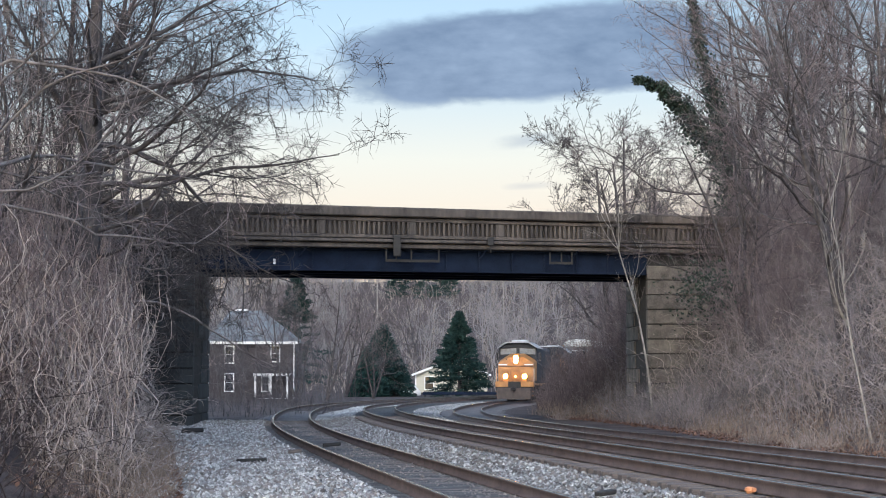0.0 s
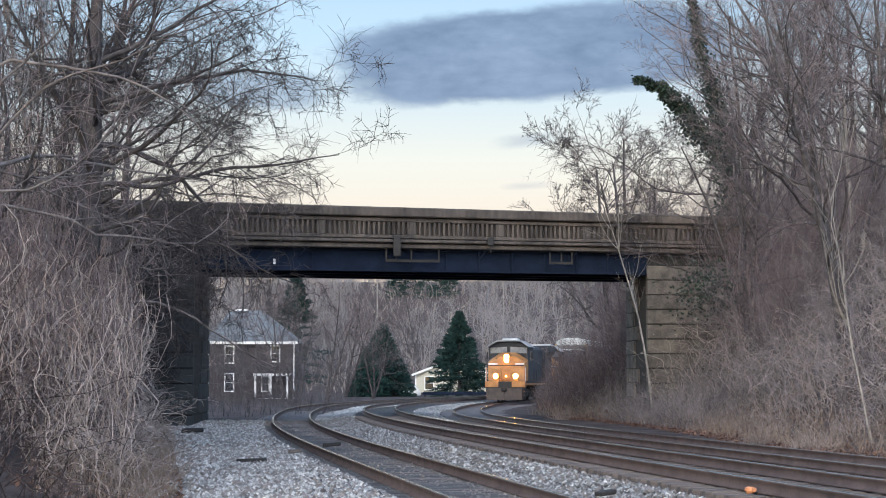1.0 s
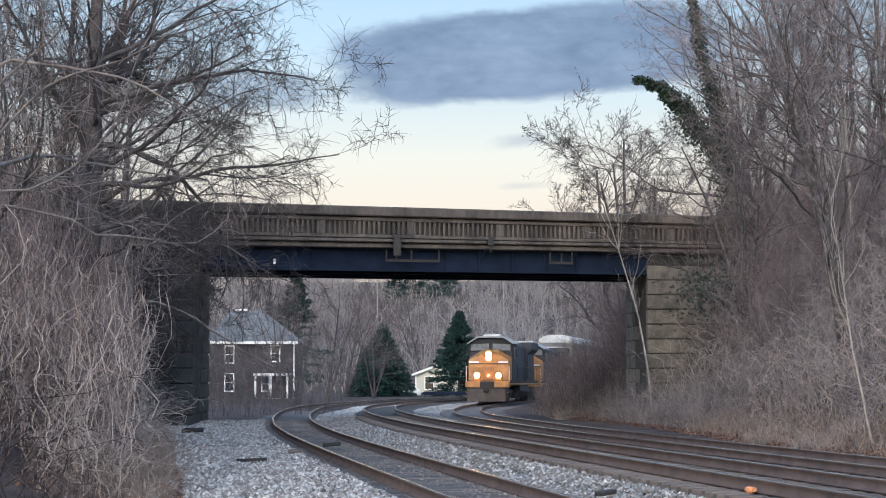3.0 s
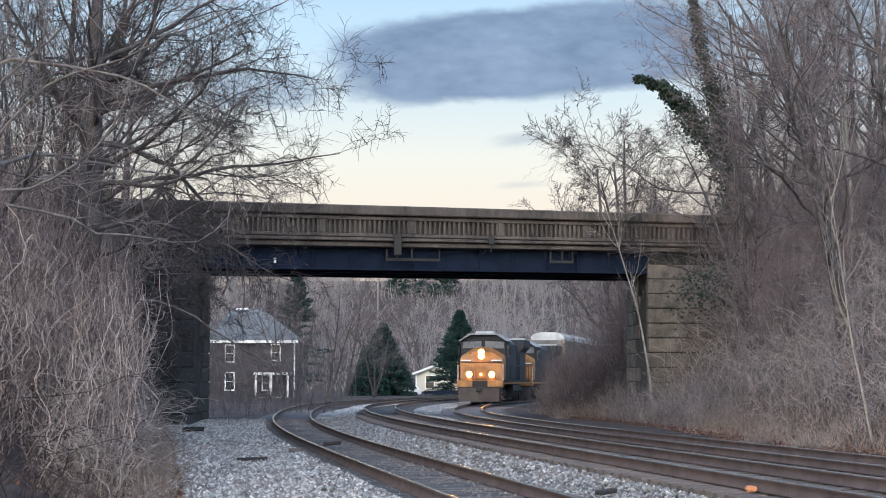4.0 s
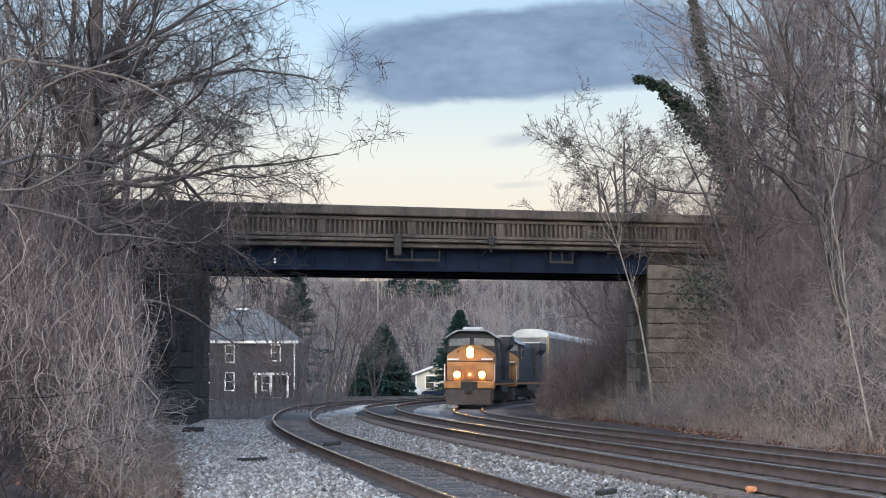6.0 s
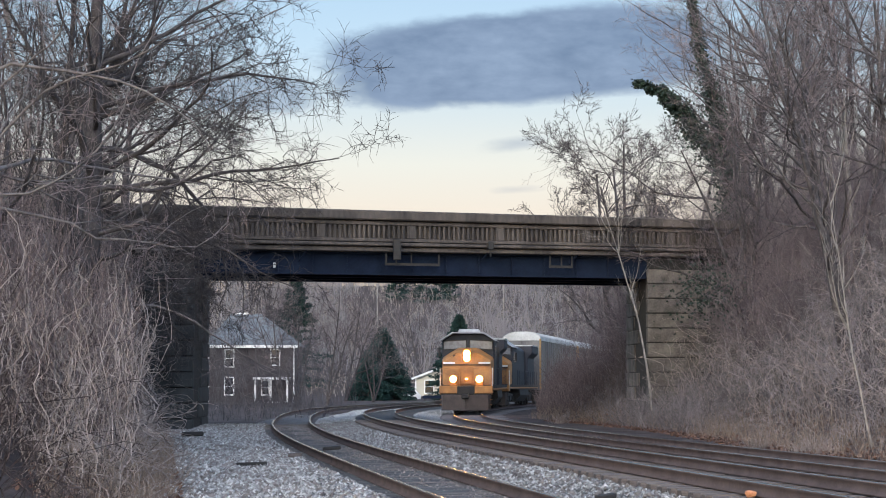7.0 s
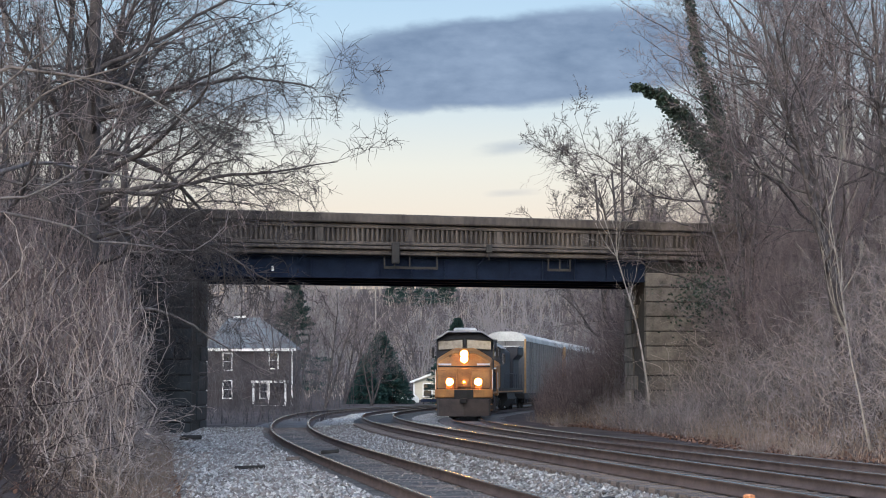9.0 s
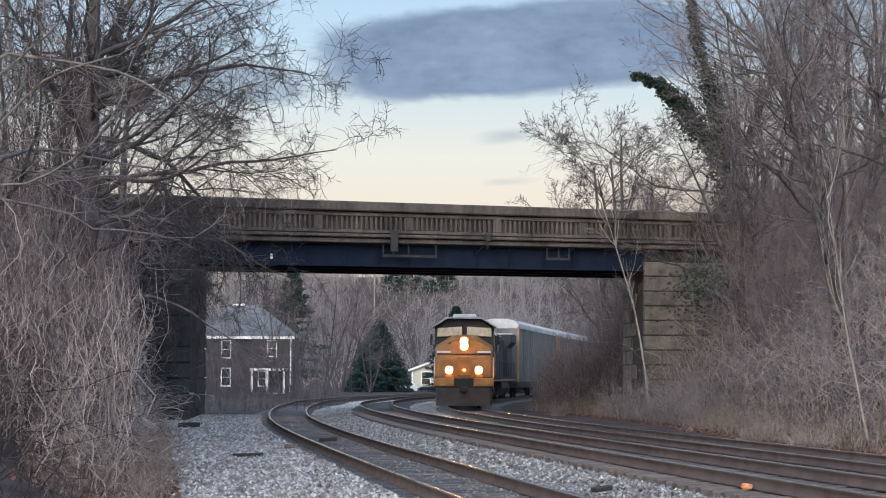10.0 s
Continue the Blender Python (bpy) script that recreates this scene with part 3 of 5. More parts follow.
def front(t):
    """Arc length along the middle track of the leading end: the train slows as it comes."""
    return 134.49 - 5.848 * t - 0.0955 * t ** 2 + 0.01444 * t ** 3


def car_pose(s, a, b):
    x0, y0, z0, _ = on_track("C", s + a)
    x1, y1, z1, _ = on_track("C", s + b)
    p, q = Vector((x0, y0, z0)), Vector((x1, y1, z1))
    d = (p - q).normalized()
    m = d.to_track_quat("Y", "Z").to_matrix().to_4x4()
    return Matrix.Translation(p + d * a) @ m


# ---------------------------------------------------------------- sky and clouds


def glow_sheet(name, y, x0, x1, z0, z1, build):
    m = bpy.data.materials.new(name)
    m.use_nodes = True
    nt = m.node_tree
    nt.nodes.remove(nt.nodes["Principled BSDF"])
    build(nt, nt.nodes["Material Output"])
    M[name] = m
    return raw_mesh(name, [(x0, y, z0), (x1, y, z0), (x1, y, z1), (x0, y, z1)], [(0, 1, 2, 3)], name)


def nod(nt, kind, **inputs):
    n = nt.nodes.new(kind)
    for k, v in inputs.items():
        n.inputs[k.replace("_", " ")].default_value = v
    return n


def calc(nt, op, a, b=None, c=None):
    n = nt.nodes.new("ShaderNodeMath")
    n.operation = op
    for i, v in enumerate((a, b, c)):
        if v is None:
            continue
        if isinstance(v, (int, float)):
            n.inputs[i].default_value = v
        else:
            nt.links.new(v, n.inputs[i])
    return n.outputs[0]


def dusk(nt, out):
    tc = nt.nodes.new("ShaderNodeTexCoord")
    sp = nt.nodes.new("ShaderNodeSeparateXYZ")
    nt.links.new(tc.outputs["Object"], sp.inputs[0])
    mr = nod(nt, "ShaderNodeMapRange", From_Min=80.0, From_Max=340.0)
    nt.links.new(sp.outputs["Z"], mr.inputs[0])
    ra = nt.nodes.new("ShaderNodeValToRGB")
    e = ra.color_ramp.elements
    e[0].position, e[0].color = 0.0, (0.95, 0.74, 0.55, 1)
    e[1].position, e[1].color = 1.0, (0.53, 0.70, 0.84, 1)
    for p, c in ((0.2, (0.96, 0.80, 0.63, 1)), (0.42, (0.90, 0.86, 0.74, 1)), (0.62, (0.72, 0.79, 0.79, 1)), (0.82, (0.6, 0.755, 0.86, 1))):
        n = e.new(p)
        n.color = c
    nt.links.new(mr.outputs[0], ra.inputs[0])
    em = nod(nt, "ShaderNodeEmission", Strength=0.44)
    nt.links.new(ra.outputs[0], em.inputs[0])
    nt.links.new(em.outputs[0], out.inputs[0])


def cloud(nt, out):
    tc = nt.nodes.new("ShaderNodeTexCoord")
    sp = nt.nodes.new("ShaderNodeSeparateXYZ")
    nt.links.new(tc.outputs["Object"], sp.inputs[0])

    def noise_of(scale, sz, detail=5.0):
        mp = nod(nt, "ShaderNodeMapping", Scale=(1, 1, sz))
        nt.links.new(tc.outputs["Object"], mp.inputs[0])
        n = nod(nt, "ShaderNodeTexNoise", Scale=scale, Detail=detail, Roughness=0.55)
        nt.links.new(mp.outputs[0], n.inputs["Vector"])
        return n.outputs[0]

    big, small = noise_of(0.012, 1.6), noise_of(0.05, 2.5)
    wob = calc(nt, "MULTIPLY_ADD", calc(nt, "SUBTRACT", big, 0.5), 1.1, calc(nt, "MULTIPLY", calc(nt, "SUBTRACT", small, 0.5), 0.45))
    total = None
    # banks of cloud: middle, half width, half height, tilt, weight, softness of the edge
    for cx, cz, a, b, tilt, dense, soft in ((74, 259, 180, 42, 0.075, 1.0, 0.34), (70, 189, 36, 8, 0.12, 0.5, 1.3), (68, 152, 26, 4, 0.05, 0.28, 1.3), (-30, 318, 110, 13, 0.0, 0.5, 0.9), (-140, 228, 70, 20, 0.0, 0.6, 0.7)):
        dx = calc(nt, "DIVIDE", calc(nt, "SUBTRACT", sp.outputs["X"], cx), a)
        dz0 = calc(nt, "SUBTRACT", sp.outputs["Z"], cz)
        dz = calc(nt, "DIVIDE", calc(nt, "MULTIPLY_ADD", calc(nt, "SUBTRACT", sp.outputs["X"], cx), -tilt, dz0), b)
        d = calc(nt, "SUBTRACT", 1.0, calc(nt, "SQRT", calc(nt, "ADD", calc(nt, "POWER", calc(nt, "ABSOLUTE", dx), 3.0), calc(nt, "POWER", calc(nt, "ABSOLUTE", dz), 3.0))))
        g = nod(nt, "ShaderNodeMapRange", From_Min=0.0, From_Max=soft, To_Max=dense)
        g.interpolation_type = "SMOOTHSTEP"
        nt.links.new(calc(nt, "ADD", d, calc(nt, "MULTIPLY", wob, 0.35 + soft * 0.6)), g.inputs[0])
        total = g.outputs[0] if total is None else calc(nt, "MAXIMUM", total, g.outputs[0])
    col = nt.nodes.new("ShaderNodeValToRGB")
    e = col.color_ramp.elements
    e[0].position, e[0].color = 0.35, (0.17, 0.235, 0.35, 1)
    e[1].position, e[1].color = 0.72, (0.31, 0.39, 0.52, 1)
    nt.links.new(calc(nt, "MULTIPLY_ADD", small, 0.4, calc(nt, "MULTIPLY", big, 0.7)), col.inputs[0])
    em, tr = nod(nt, "ShaderNodeEmission", Strength=0.44), nt.nodes.new("ShaderNodeBsdfTransparent")
    nt.links.new(col.outputs[0], em.inputs[0])
    mx = nt.nodes.new("ShaderNodeMixShader")
    nt.links.new(calc(nt, "MULTIPLY", total, 0.95), mx.inputs[0])
    nt.links.new(tr.outputs[0], mx.inputs[1]), nt.links.new(em.outputs[0], mx.inputs[2])
    nt.links.new(mx.outputs[0], out.inputs[0])


put("backdrop", glow_sheet("dusk_backdrop", 1650, -1500, 1500, -20, 900, dusk), None, "pale dusk sky fading from cream to blue", "sky", "", "structure")
clouds = put("backdrop_clouds", glow_sheet("dusk_clouds", 1500, -600, 600, 60, 420, cloud), None, "grey-blue evening cloud banks", "clouds", "", "structure")

# ---------------------------------------------------------------- buildings and things beyond the bridge
RNG = np.random.default_rng(11)


def window_on(wall, x, z, w, h, y, parent):
    wi = part("window", boxed(x - w / 2, x + w / 2, y - 0.03, y + 0.05, z, z + h), "glass", parent, "white-framed sash window")
    bm = bmesh.new()
    for a in ((x - w / 2 - 0.12, x - w / 2, z - 0.12, z + h + 0.12), (x + w / 2, x + w / 2 + 0.12, z - 0.12, z + h + 0.12),
              (x - w / 2, x + w / 2, z + h, z + h + 0.12), (x - w / 2, x + w / 2, z - 0.12, z), (x - w / 2, x + w / 2, z + h / 2 - 0.03, z + h / 2 + 0.03)):
        box(bm, a[0], a[1], y - 0.09, y + 0.02, a[2], a[3])
    part("frame", bm, "white", wi)


def house():
    h = tagged(new("house"), "two-storey dark brick house with grey hipped roof and white trim", "house")
    X0, X1, Y0, Y1, E = -23.4, -14.2, 186.0, 196.0, 4.85
    part("wall", boxed(X0 + 0.35, X1 - 0.35, Y0, Y1, -2.6, E), "brick", h)
    bm = bmesh.new()
    e = [bm.verts.new(p) for p in ((X0, Y0 - 0.45, E), (X1, Y0 - 0.45, E), (X1, Y1 + 0.45, E), (X0, Y1 + 0.45, E))]
    r = [bm.verts.new(p) for p in ((-21.4, 190.8, 8.1), (-18.2, 190.8, 8.1))]
    for f in ((e[0], e[1], r[1], r[0]), (e[1], e[2], r[1]), (e[2], e[3], r[0], r[1]), (e[3], e[0], r[0]), (e[3], e[2], e[1], e[0])):
        bm.faces.new(f)
    roof = part("roof", bm, "slate", h)
    part("ridge_cap", boxed(-20.9, -19.6, 190.65, 190.95, 8.08, 8.25), "white", roof)
    part("chimney", boxed(-18.0, -17.3, 192.0, 192.7, 6.8, 9.0), "brick", roof)
    bm = bmesh.new()
    box(bm, X0, X1, Y0 - 0.5, Y0 - 0.42, E - 0.2, E + 0.06)
    part("fascia", bm, "white", h, "white painted eave board")
    for x in (X0 + 0.42, X1 - 0.42):
        part("corner_board", boxed(x - 0.07, x + 0.07, Y0 - 0.05, Y0 - 0.01, -2.4, E - 0.2), "white", h)
    for x, z, ww, hh in ((-20.95, 2.85, 0.75, 1.55), (-16.45, 3.0, 0.75, 1.45), (-20.95, 0.1, 0.75, 1.6), (-17.4, 0.1, 0.6, 1.3)):
        window_on(None, x, z, ww, hh, Y0, h)
    porch = part("porch_roof", boxed(-18.4, -14.9, Y0 - 2.2, Y0 - 0.06, 1.55, 1.78), "white", h, "white porch roof")
    for x in (-18.2, -16.7, -15.1):
        part("porch_post", boxed(x - 0.09, x + 0.09, Y0 - 2.1, Y0 - 1.92, -2.4, 1.55), "white", h)
    part("porch_rail", boxed(-18.2, -15.1, Y0 - 2.05, Y0 - 1.98, -0.7, -0.6), "white", h)
    part("porch_floor", boxed(-18.4, -14.9, Y0 - 2.2, Y0 - 0.06, -1.7, -1.5), "greyroof", h)
    part("garden_wall", boxed(-16.0, -12.0, Y0 - 4.0, Y0 - 3.6, -2.3, -1.0), "rack", h)


def cottage():
    c = tagged(new("cottage"), "small cream-sided cottage with white gable trim", "house")
    Y, X0, X1, XR, E, R = 235.0, -3.45, 5.5, 1.1, 1.68, 3.4
    part("wall", prism([(X0, -1.2), (X1, -1.2), (X1, E), (XR, R), (X0, E)], Y, Y + 9), "cream", c)
    for xa, xb in ((X0, XR), (X1, XR)):
        d = 0.45 if xa < xb else -0.45
        part("roof", prism([(xa - d, E - 0.18), (xb, R), (xb, R + 0.22), (xa - d, E + 0.04)], Y - 0.5, Y + 9.4), "greyroof", c)
        part("barge_board", prism([(xa - d, E - 0.2), (xb, R - 0.02), (xb, R + 0.24), (xa - d, E + 0.06)], Y - 0.56, Y - 0.504), "white", c)
    for x in (-1.7, 2.6):
        window_on(None, x, -0.1, 1.0, 1.5, Y, c)
    part("corner_board", boxed(X0 - 0.02, X0 + 0.16, Y - 0.05, Y - 0.01, -1.0, E - 0.1), "white", c)
    part("foundation", boxed(-3.0, -1.2, Y - 0.4, Y - 0.02, -1.3, -0.55), "brick", c, "low red brick planter")


def parked_car():
    c = tagged(new("parked_car"), "white parked car with dark windows", "car")
    x, y, z = -4.9, 226.0, -1.15
    bm = prism([(-2.1, 0.35), (2.1, 0.35), (2.15, 0.9), (1.3, 1.02), (0.75, 1.55), (-1.3, 1.58), (-1.95, 1.0), (-2.15, 0.85)], -0.85, 0.85)
    bmesh.ops.bevel(bm, geom=list(bm.edges), offset=0.06, segments=1, affect="EDGES")
    part("body", bm, "white", c)
    for s in (-1, 1):
        part("side_window", prism([(-1.55, 1.02), (1.05, 1.02), (0.65, 1.45), (-1.2, 1.48)], s * 0.86 - 0.01, s * 0.86 + 0.01), "glass", c)
        for wx in (-1.3, 1.35):
            bm = bmesh.new()
            rod(bm, (wx, s * 0.7, 0.33), (wx, s * 0.88, 0.33), 0.33, 16)
            part("wheel", bm, "black", c)
    part("windshield", prism([(0.78, 1.5), (1.26, 1.05), (1.3, 1.07), (0.82, 1.53)], -0.7, 0.7), "glass", c)
    c.matrix_world = pose(x, y, z, 0, 0, 205)


def guard_rail():
    g = tagged(new("guard_rail"), "low dark metal guard rail beside the road", "guard rail")
    for k in range(12):
        x = -2.0 + k * 1.0
        part("post", boxed(x, x + 0.12, 205.0, 205.1, -1.3, -0.12), "black", g)
    part("beam", boxed(-2.2, 10.0, 204.93, 204.99, -0.5, -0.2, bev=0.03), "steel", g)
    part("beam", boxed(-2.2, 10.0, 204.93, 204.99, -0.95, -0.75, bev=0.03), "steel", g)


house(), cottage(), parked_car(), guard_rail()


def pole(x, y, h, lean=0.0):
    p = tagged(new("utility_pole"), "pale weathered wooden utility pole", "utility pole", "utility poles")
    z = float(ground(x, y)) - 0.3
    bm = bmesh.new()
    rod(bm, (x, y, z), (x + lean, y, z + h), 0.14, 8, 0.1)
    part("shaft", bm, "pale", p)
    part("crossarm", boxed(x + lean - 0.9, x + lean + 0.9, y - 0.18, y - 0.08, z + h - 0.8, z + h - 0.66), "bark", p)


pole(-10.4, 300, 16.5)
pole(9.6, 300, 16.5)
for z in (6.9, 3.9):
    bm = bmesh.new()
    for k in range(10):
        a, b = ((-10.4 + 2 * q, 299.8, z - 0.5 * (1 - ((q - 5) / 5) ** 2)) for q in (k, k + 1))
        rod(bm, a, b, 0.035, 5)
    tagged(part("overhead_wire", bm, "black", None), "thin dark wire hung between the utility poles", "wire", "overhead wires")


# ---------------------------------------------------------------- bare wood


def unit(v):
    return v / np.maximum(np.linalg.norm(v, axis=-1, keepdims=True), 1e-9)


def grow(start, way, length, radius, n, wobble, lift, rng, taper=0.4):
    """Winding shoots: points (m, n, 3) and radii (m, n)."""
    m = len(start)
    pts, d = [start], unit(way)
    for i in range(1, n):
        d = d + wobble * rng.normal(size=(m, 3))
        d[:, 2] += lift
        d = unit(d)
        pts.append(pts[-1] + d * (length / (n - 1))[:, None])
    return np.stack(pts, 1), radius[:, None] * np.linspace(1, taper, n)[None]


def sprout(P, R, count, t0, t1, angle, ratio, rratio, rng):
    """Starts of side shoots: count from every shoot, between the parts t0 and t1 of its length."""
    m, n, _ = P.shape
    idx = np.repeat(np.arange(m), count)
    t = rng.uniform(t0, t1, len(idx)) * (n - 1)
    i = np.minimum(t.astype(int), n - 2)
    f = (t - i)[:, None]
    a, b = P[idx, i], P[idx, i + 1]
    way = unit(b - a)
    side = unit(np.cross(way, rng.normal(size=way.shape)))
    ang = np.radians(angle) * rng.uniform(0.6, 1.35, len(idx))[:, None]
    length = np.linalg.norm(P[:, -1] - P[:, 0], axis=1)[idx] * ratio * rng.uniform(0.55, 1.3, len(idx)) * (1.25 - 0.6 * t / (n - 1))
    rad = (R[idx, i] * (1 - f[:, 0]) + R[idx, i + 1] * f[:, 0]) * rratio
    return a + (b - a) * f, way * np.cos(ang) + side * np.sin(ang), length, rad


def tubes(P, R, sides):
    """Tapered tubes round the shoots, as verts and quads."""
    m, n, _ = P.shape
    T = unit(np.gradient(P, axis=1))
    ref = np.where(np.abs(T[:, :1, 2:3]) < 0.8, np.array([[[0.0, 0, 1]]]), np.array([[[1.0, 0.2, 0]]]))
    u = unit(np.cross(T, np.broadcast_to(ref, T.shape)))
    w = np.cross(T, u)
    a = np.arange(sides) * 2 * np.pi / sides
    V = P[:, :, None] + R[:, :, None, None] * (np.cos(a)[None, None, :, None] * u[:, :, None] + np.sin(a)[None, None, :, None] * w[:, :, None])
    k = np.arange(sides)
    i = (np.arange(m)[:, None, None] * n + np.arange(n - 1)[None, :, None]) * sides
    F = np.stack([i + k, i + (k + 1) % sides, i + sides + (k + 1) % sides, i + sides + k], -1)
    return V.reshape(-1, 3), F.reshape(-1, 4)


def merged(name, groups, material, smooth=True):
    vs, fs, o = [], [], 0
    for v, f in groups:
        vs.append(v), fs.append(f + o)
        o += len(v)
    return raw_mesh(name, np.concatenate(vs), np.concatenate(fs), material, smooth)


def bare_tree(seed, height, r, forks=6, levels=((7, 0.5, 42), (7, 0.45, 45), (5, 0.5, 45)), lean=(0, 0), limb_len=0.55, low=0.3, rmin=0.006, lift=0.05, wob=0.13, trunk_mat="bark", twig_mat="bark", angle=48, leaders=1, splay=0.25, droop=None, extra=(), label="tall bare deciduous tree with fine grey twigs"):
    """A leafless tree at the origin: trunk and limbs as one part, its crown of twigs as another."""
    rng = np.random.default_rng(seed)
    st = np.zeros((leaders, 3))
    st[:, :2] = rng.normal(size=(leaders, 2)) * r * (leaders > 1)
    wy = np.zeros((leaders, 3))
    wy[:, 2] = 1
    wy[:, 0] = lean[0] + (rng.normal(size=leaders) * splay if leaders > 1 else 0)
    wy[:, 1] = lean[1] + (rng.normal(size=leaders) * splay if leaders > 1 else 0)
    P, R = grow(st, wy, np.full(leaders, height) * rng.uniform(0.85, 1, leaders), np.full(leaders, float(r)), 9, 0.05, 0.02, rng, 0.22)
    R[:, 0] *= 1.35
    big, fine = [tubes(P, R, 8)], []
    a, b, c, d = sprout(P, R, forks, low, 0.97, angle, limb_len, 0.55, rng)
    if extra:
        spine = np.linspace(0, 1, P.shape[1])
        for part_way, turn, rise, ln, rr in extra:
            at = np.array([[np.interp(part_way, spine, P[0, :, k]) for k in range(3)]])
            q, e = np.radians(turn), np.radians(rise)
            a, b = np.concatenate([a, at]), np.concatenate([b, [[np.cos(q) * np.cos(e), np.sin(q) * np.cos(e), np.sin(e)]]])
            c, d = np.append(c, ln), np.append(d, rr)
    P, R = grow(a, b, c, np.maximum(d, 0.02), 13, wob, lift, rng, 0.14)
    big.append(tubes(P, R, 5))
    for i, (cnt, ratio, ang) in enumerate(levels):
        a, b, c, d = sprout(P, R, cnt, 0.2, 1.0, ang, ratio, 0.5, rng)
        last = i == len(levels) - 1
        P, R = grow(a, b, c, np.maximum(d, rmin), 3 if last else 6, wob * 1.5, lift * 0.6 if droop is None else droop, rng, 0.4)
        (fine if i else big).append(tubes(P, R, 3))
    t = tagged(new("tree"), label, "tree")
    put("trunk", merged("trunk", big, trunk_mat), t)
    put("crown", merged("crown", fine, twig_mat), t)
    return t


def plant(t, x, y, rz=0, s=1.0, sink=0.25):
    t.matrix_world = pose(x, y, float(ground(x, y)) - sink, 0, 0, rz)
    t.scale = (s, s, s)
    return t


def replant(t, x, y, rz=0, s=1.0, label=""):
    c = copy_thing(t, pose(x, y, float(ground(x, y)) - 0.25, 0, 0, rz))
    c.scale = (s, s, s)
    return tagged(c, label)


# tall trees of the cutting's banks
plant(bare_tree(27, 7.2, 0.07, forks=12, levels=((7, 0.5, 48), (6, 0.55, 52), (4, 0.55, 55)), leaders=4, splay=0.12, limb_len=0.36, low=0.68, angle=60, wob=0.22, lift=0.06, droop=0.02, rmin=0.008,
                label="dark tangled shrub overhanging the bridge's end"), -13.0, 73.2, 40, 0.92)
oak = plant(bare_tree(3, 15.5, 0.31, forks=14, levels=((9, 0.45, 48), (10, 0.48, 55), (7, 0.55, 58)), limb_len=0.42, low=0.4, angle=64, lift=-0.012, wob=0.17, droop=-0.06, rmin=0.007,
                      extra=((0.29, 0, 12, 5.2, 0.06), (0.33, -8, 18, 5.6, 0.07), (0.37, 6, 20, 6.2, 0.08), (0.42, -4, 22, 5.8, 0.085), (0.47, 8, 22, 5.9, 0.085), (0.53, -6, 24, 5.9, 0.085), (0.6, 4, 22, 5.8, 0.075), (0.4, -45, 12, 5.5, 0.07), (0.5, -75, 12, 6.0, 0.08)),
                      label="big bare tree with long arching limbs over the cutting"), -8.2, 45.5, 0)
ash = plant(bare_tree(5, 15.0, 0.19, forks=11, levels=((6, 0.45, 40), (6, 0.45, 45), (4, 0.5, 45)), leaders=2, low=0.25, rmin=0.006, wob=0.16, twig_mat="twig"), -13.2, 62, 10)
maple = plant(bare_tree(8, 14.0, 0.16, forks=10, levels=((6, 0.45, 40), (6, 0.5, 45), (4, 0.5, 45)), leaders=3, low=0.2, rmin=0.006, wob=0.17, twig_mat="twig"), 14.6, 83, 80)
round_tree = plant(bare_tree(21, 13.8, 0.22, forks=9, levels=((7, 0.45, 40), (7, 0.48, 42), (5, 0.5, 44)), limb_len=0.5, low=0.3, rmin=0.013, lift=0.03, angle=66, wob=0.13, leaders=3, splay=0.16,
                         label="round-crowned bare tree with spreading twigs behind the bridge"), 11.5, 116, 0, 1.2)
replant(round_tree, 13.4, 120, 130, 1.05)
elm = plant(bare_tree(14, 13.0, 0.15, forks=17, levels=((7, 0.5, 45), (7, 0.5, 50), (4, 0.55, 50)), lean=(0.1, 0.0), limb_len=0.55, low=0.12, angle=62, lift=0.02, wob=0.2, droop=-0.03, rmin=0.005, trunk_mat="limb", twig_mat="twig",
                      label="pale-limbed bare tree reaching over the bank"), -8.9, 34.5, 0)
near_elm = plant(bare_tree(19, 11.5, 0.11, forks=8, levels=((5, 0.42, 42), (5, 0.45, 48), (3, 0.5, 50)), lean=(0.06, 0.0), limb_len=0.45, low=0.3, angle=60, lift=0.0, wob=0.21, droop=-0.02, rmin=0.0045, trunk_mat="limb", twig_mat="twig",
                         extra=((0.22, 2, 44, 6.2, 0.036), (0.2, -4, 22, 6.4, 0.036), (0.21, 3, 10, 5.6, 0.032), (0.16, 20, 2, 3.0, 0.02), (0.28, 8, 14, 4.6, 0.028), (0.08, 0, 8, 2.4, 0.016), (0.05, -6, 4, 2.2, 0.014), (0.33, -3, 28, 5.0, 0.03)),
                         label="pale-limbed bare tree with long low winding limbs"), -8.6, 32.5, 0)
replant(elm, -11.8, 58, 100, 1.05)
for t, x, y, rz, s in ((maple, 16.6, 93, 10, 1.1), (ash, 22, 101, 300, 1.1), (elm, 15.4, 87, 40, 1.0), (elm, 20.5, 92, 160, 1.15), (elm, 12.6, 97, 250, 0.95), (elm, 17.8, 75, 310, 0.85)):
    replant(t, x, y, rz, s)
for t, x, y, rz, s in ((ash, -11.0, 54, 140, 0.95), (maple, -14.2, 76, 300, 0.9),
                       (ash, -8.9, 40, 310, 0.8), (maple, -17.0, 84, 120, 1.0), (oak, -12.2, 71.0, 75, 0.9),
                       (ash, 17.2, 79, 200, 1.05), (maple, 19.6, 86, 250, 1.1), (ash, 13.4, 92, 100, 1.0), (ash, 20.5, 95, 330, 1.1),
                       (maple, 14.6, 70, 190, 0.95), (maple, 12.2, 76, 140, 0.75), (ash, 12.9, 60, 280, 0.8), (maple, 16.2, 66, 95, 0.9)):
    replant(t, x, y, rz, s)
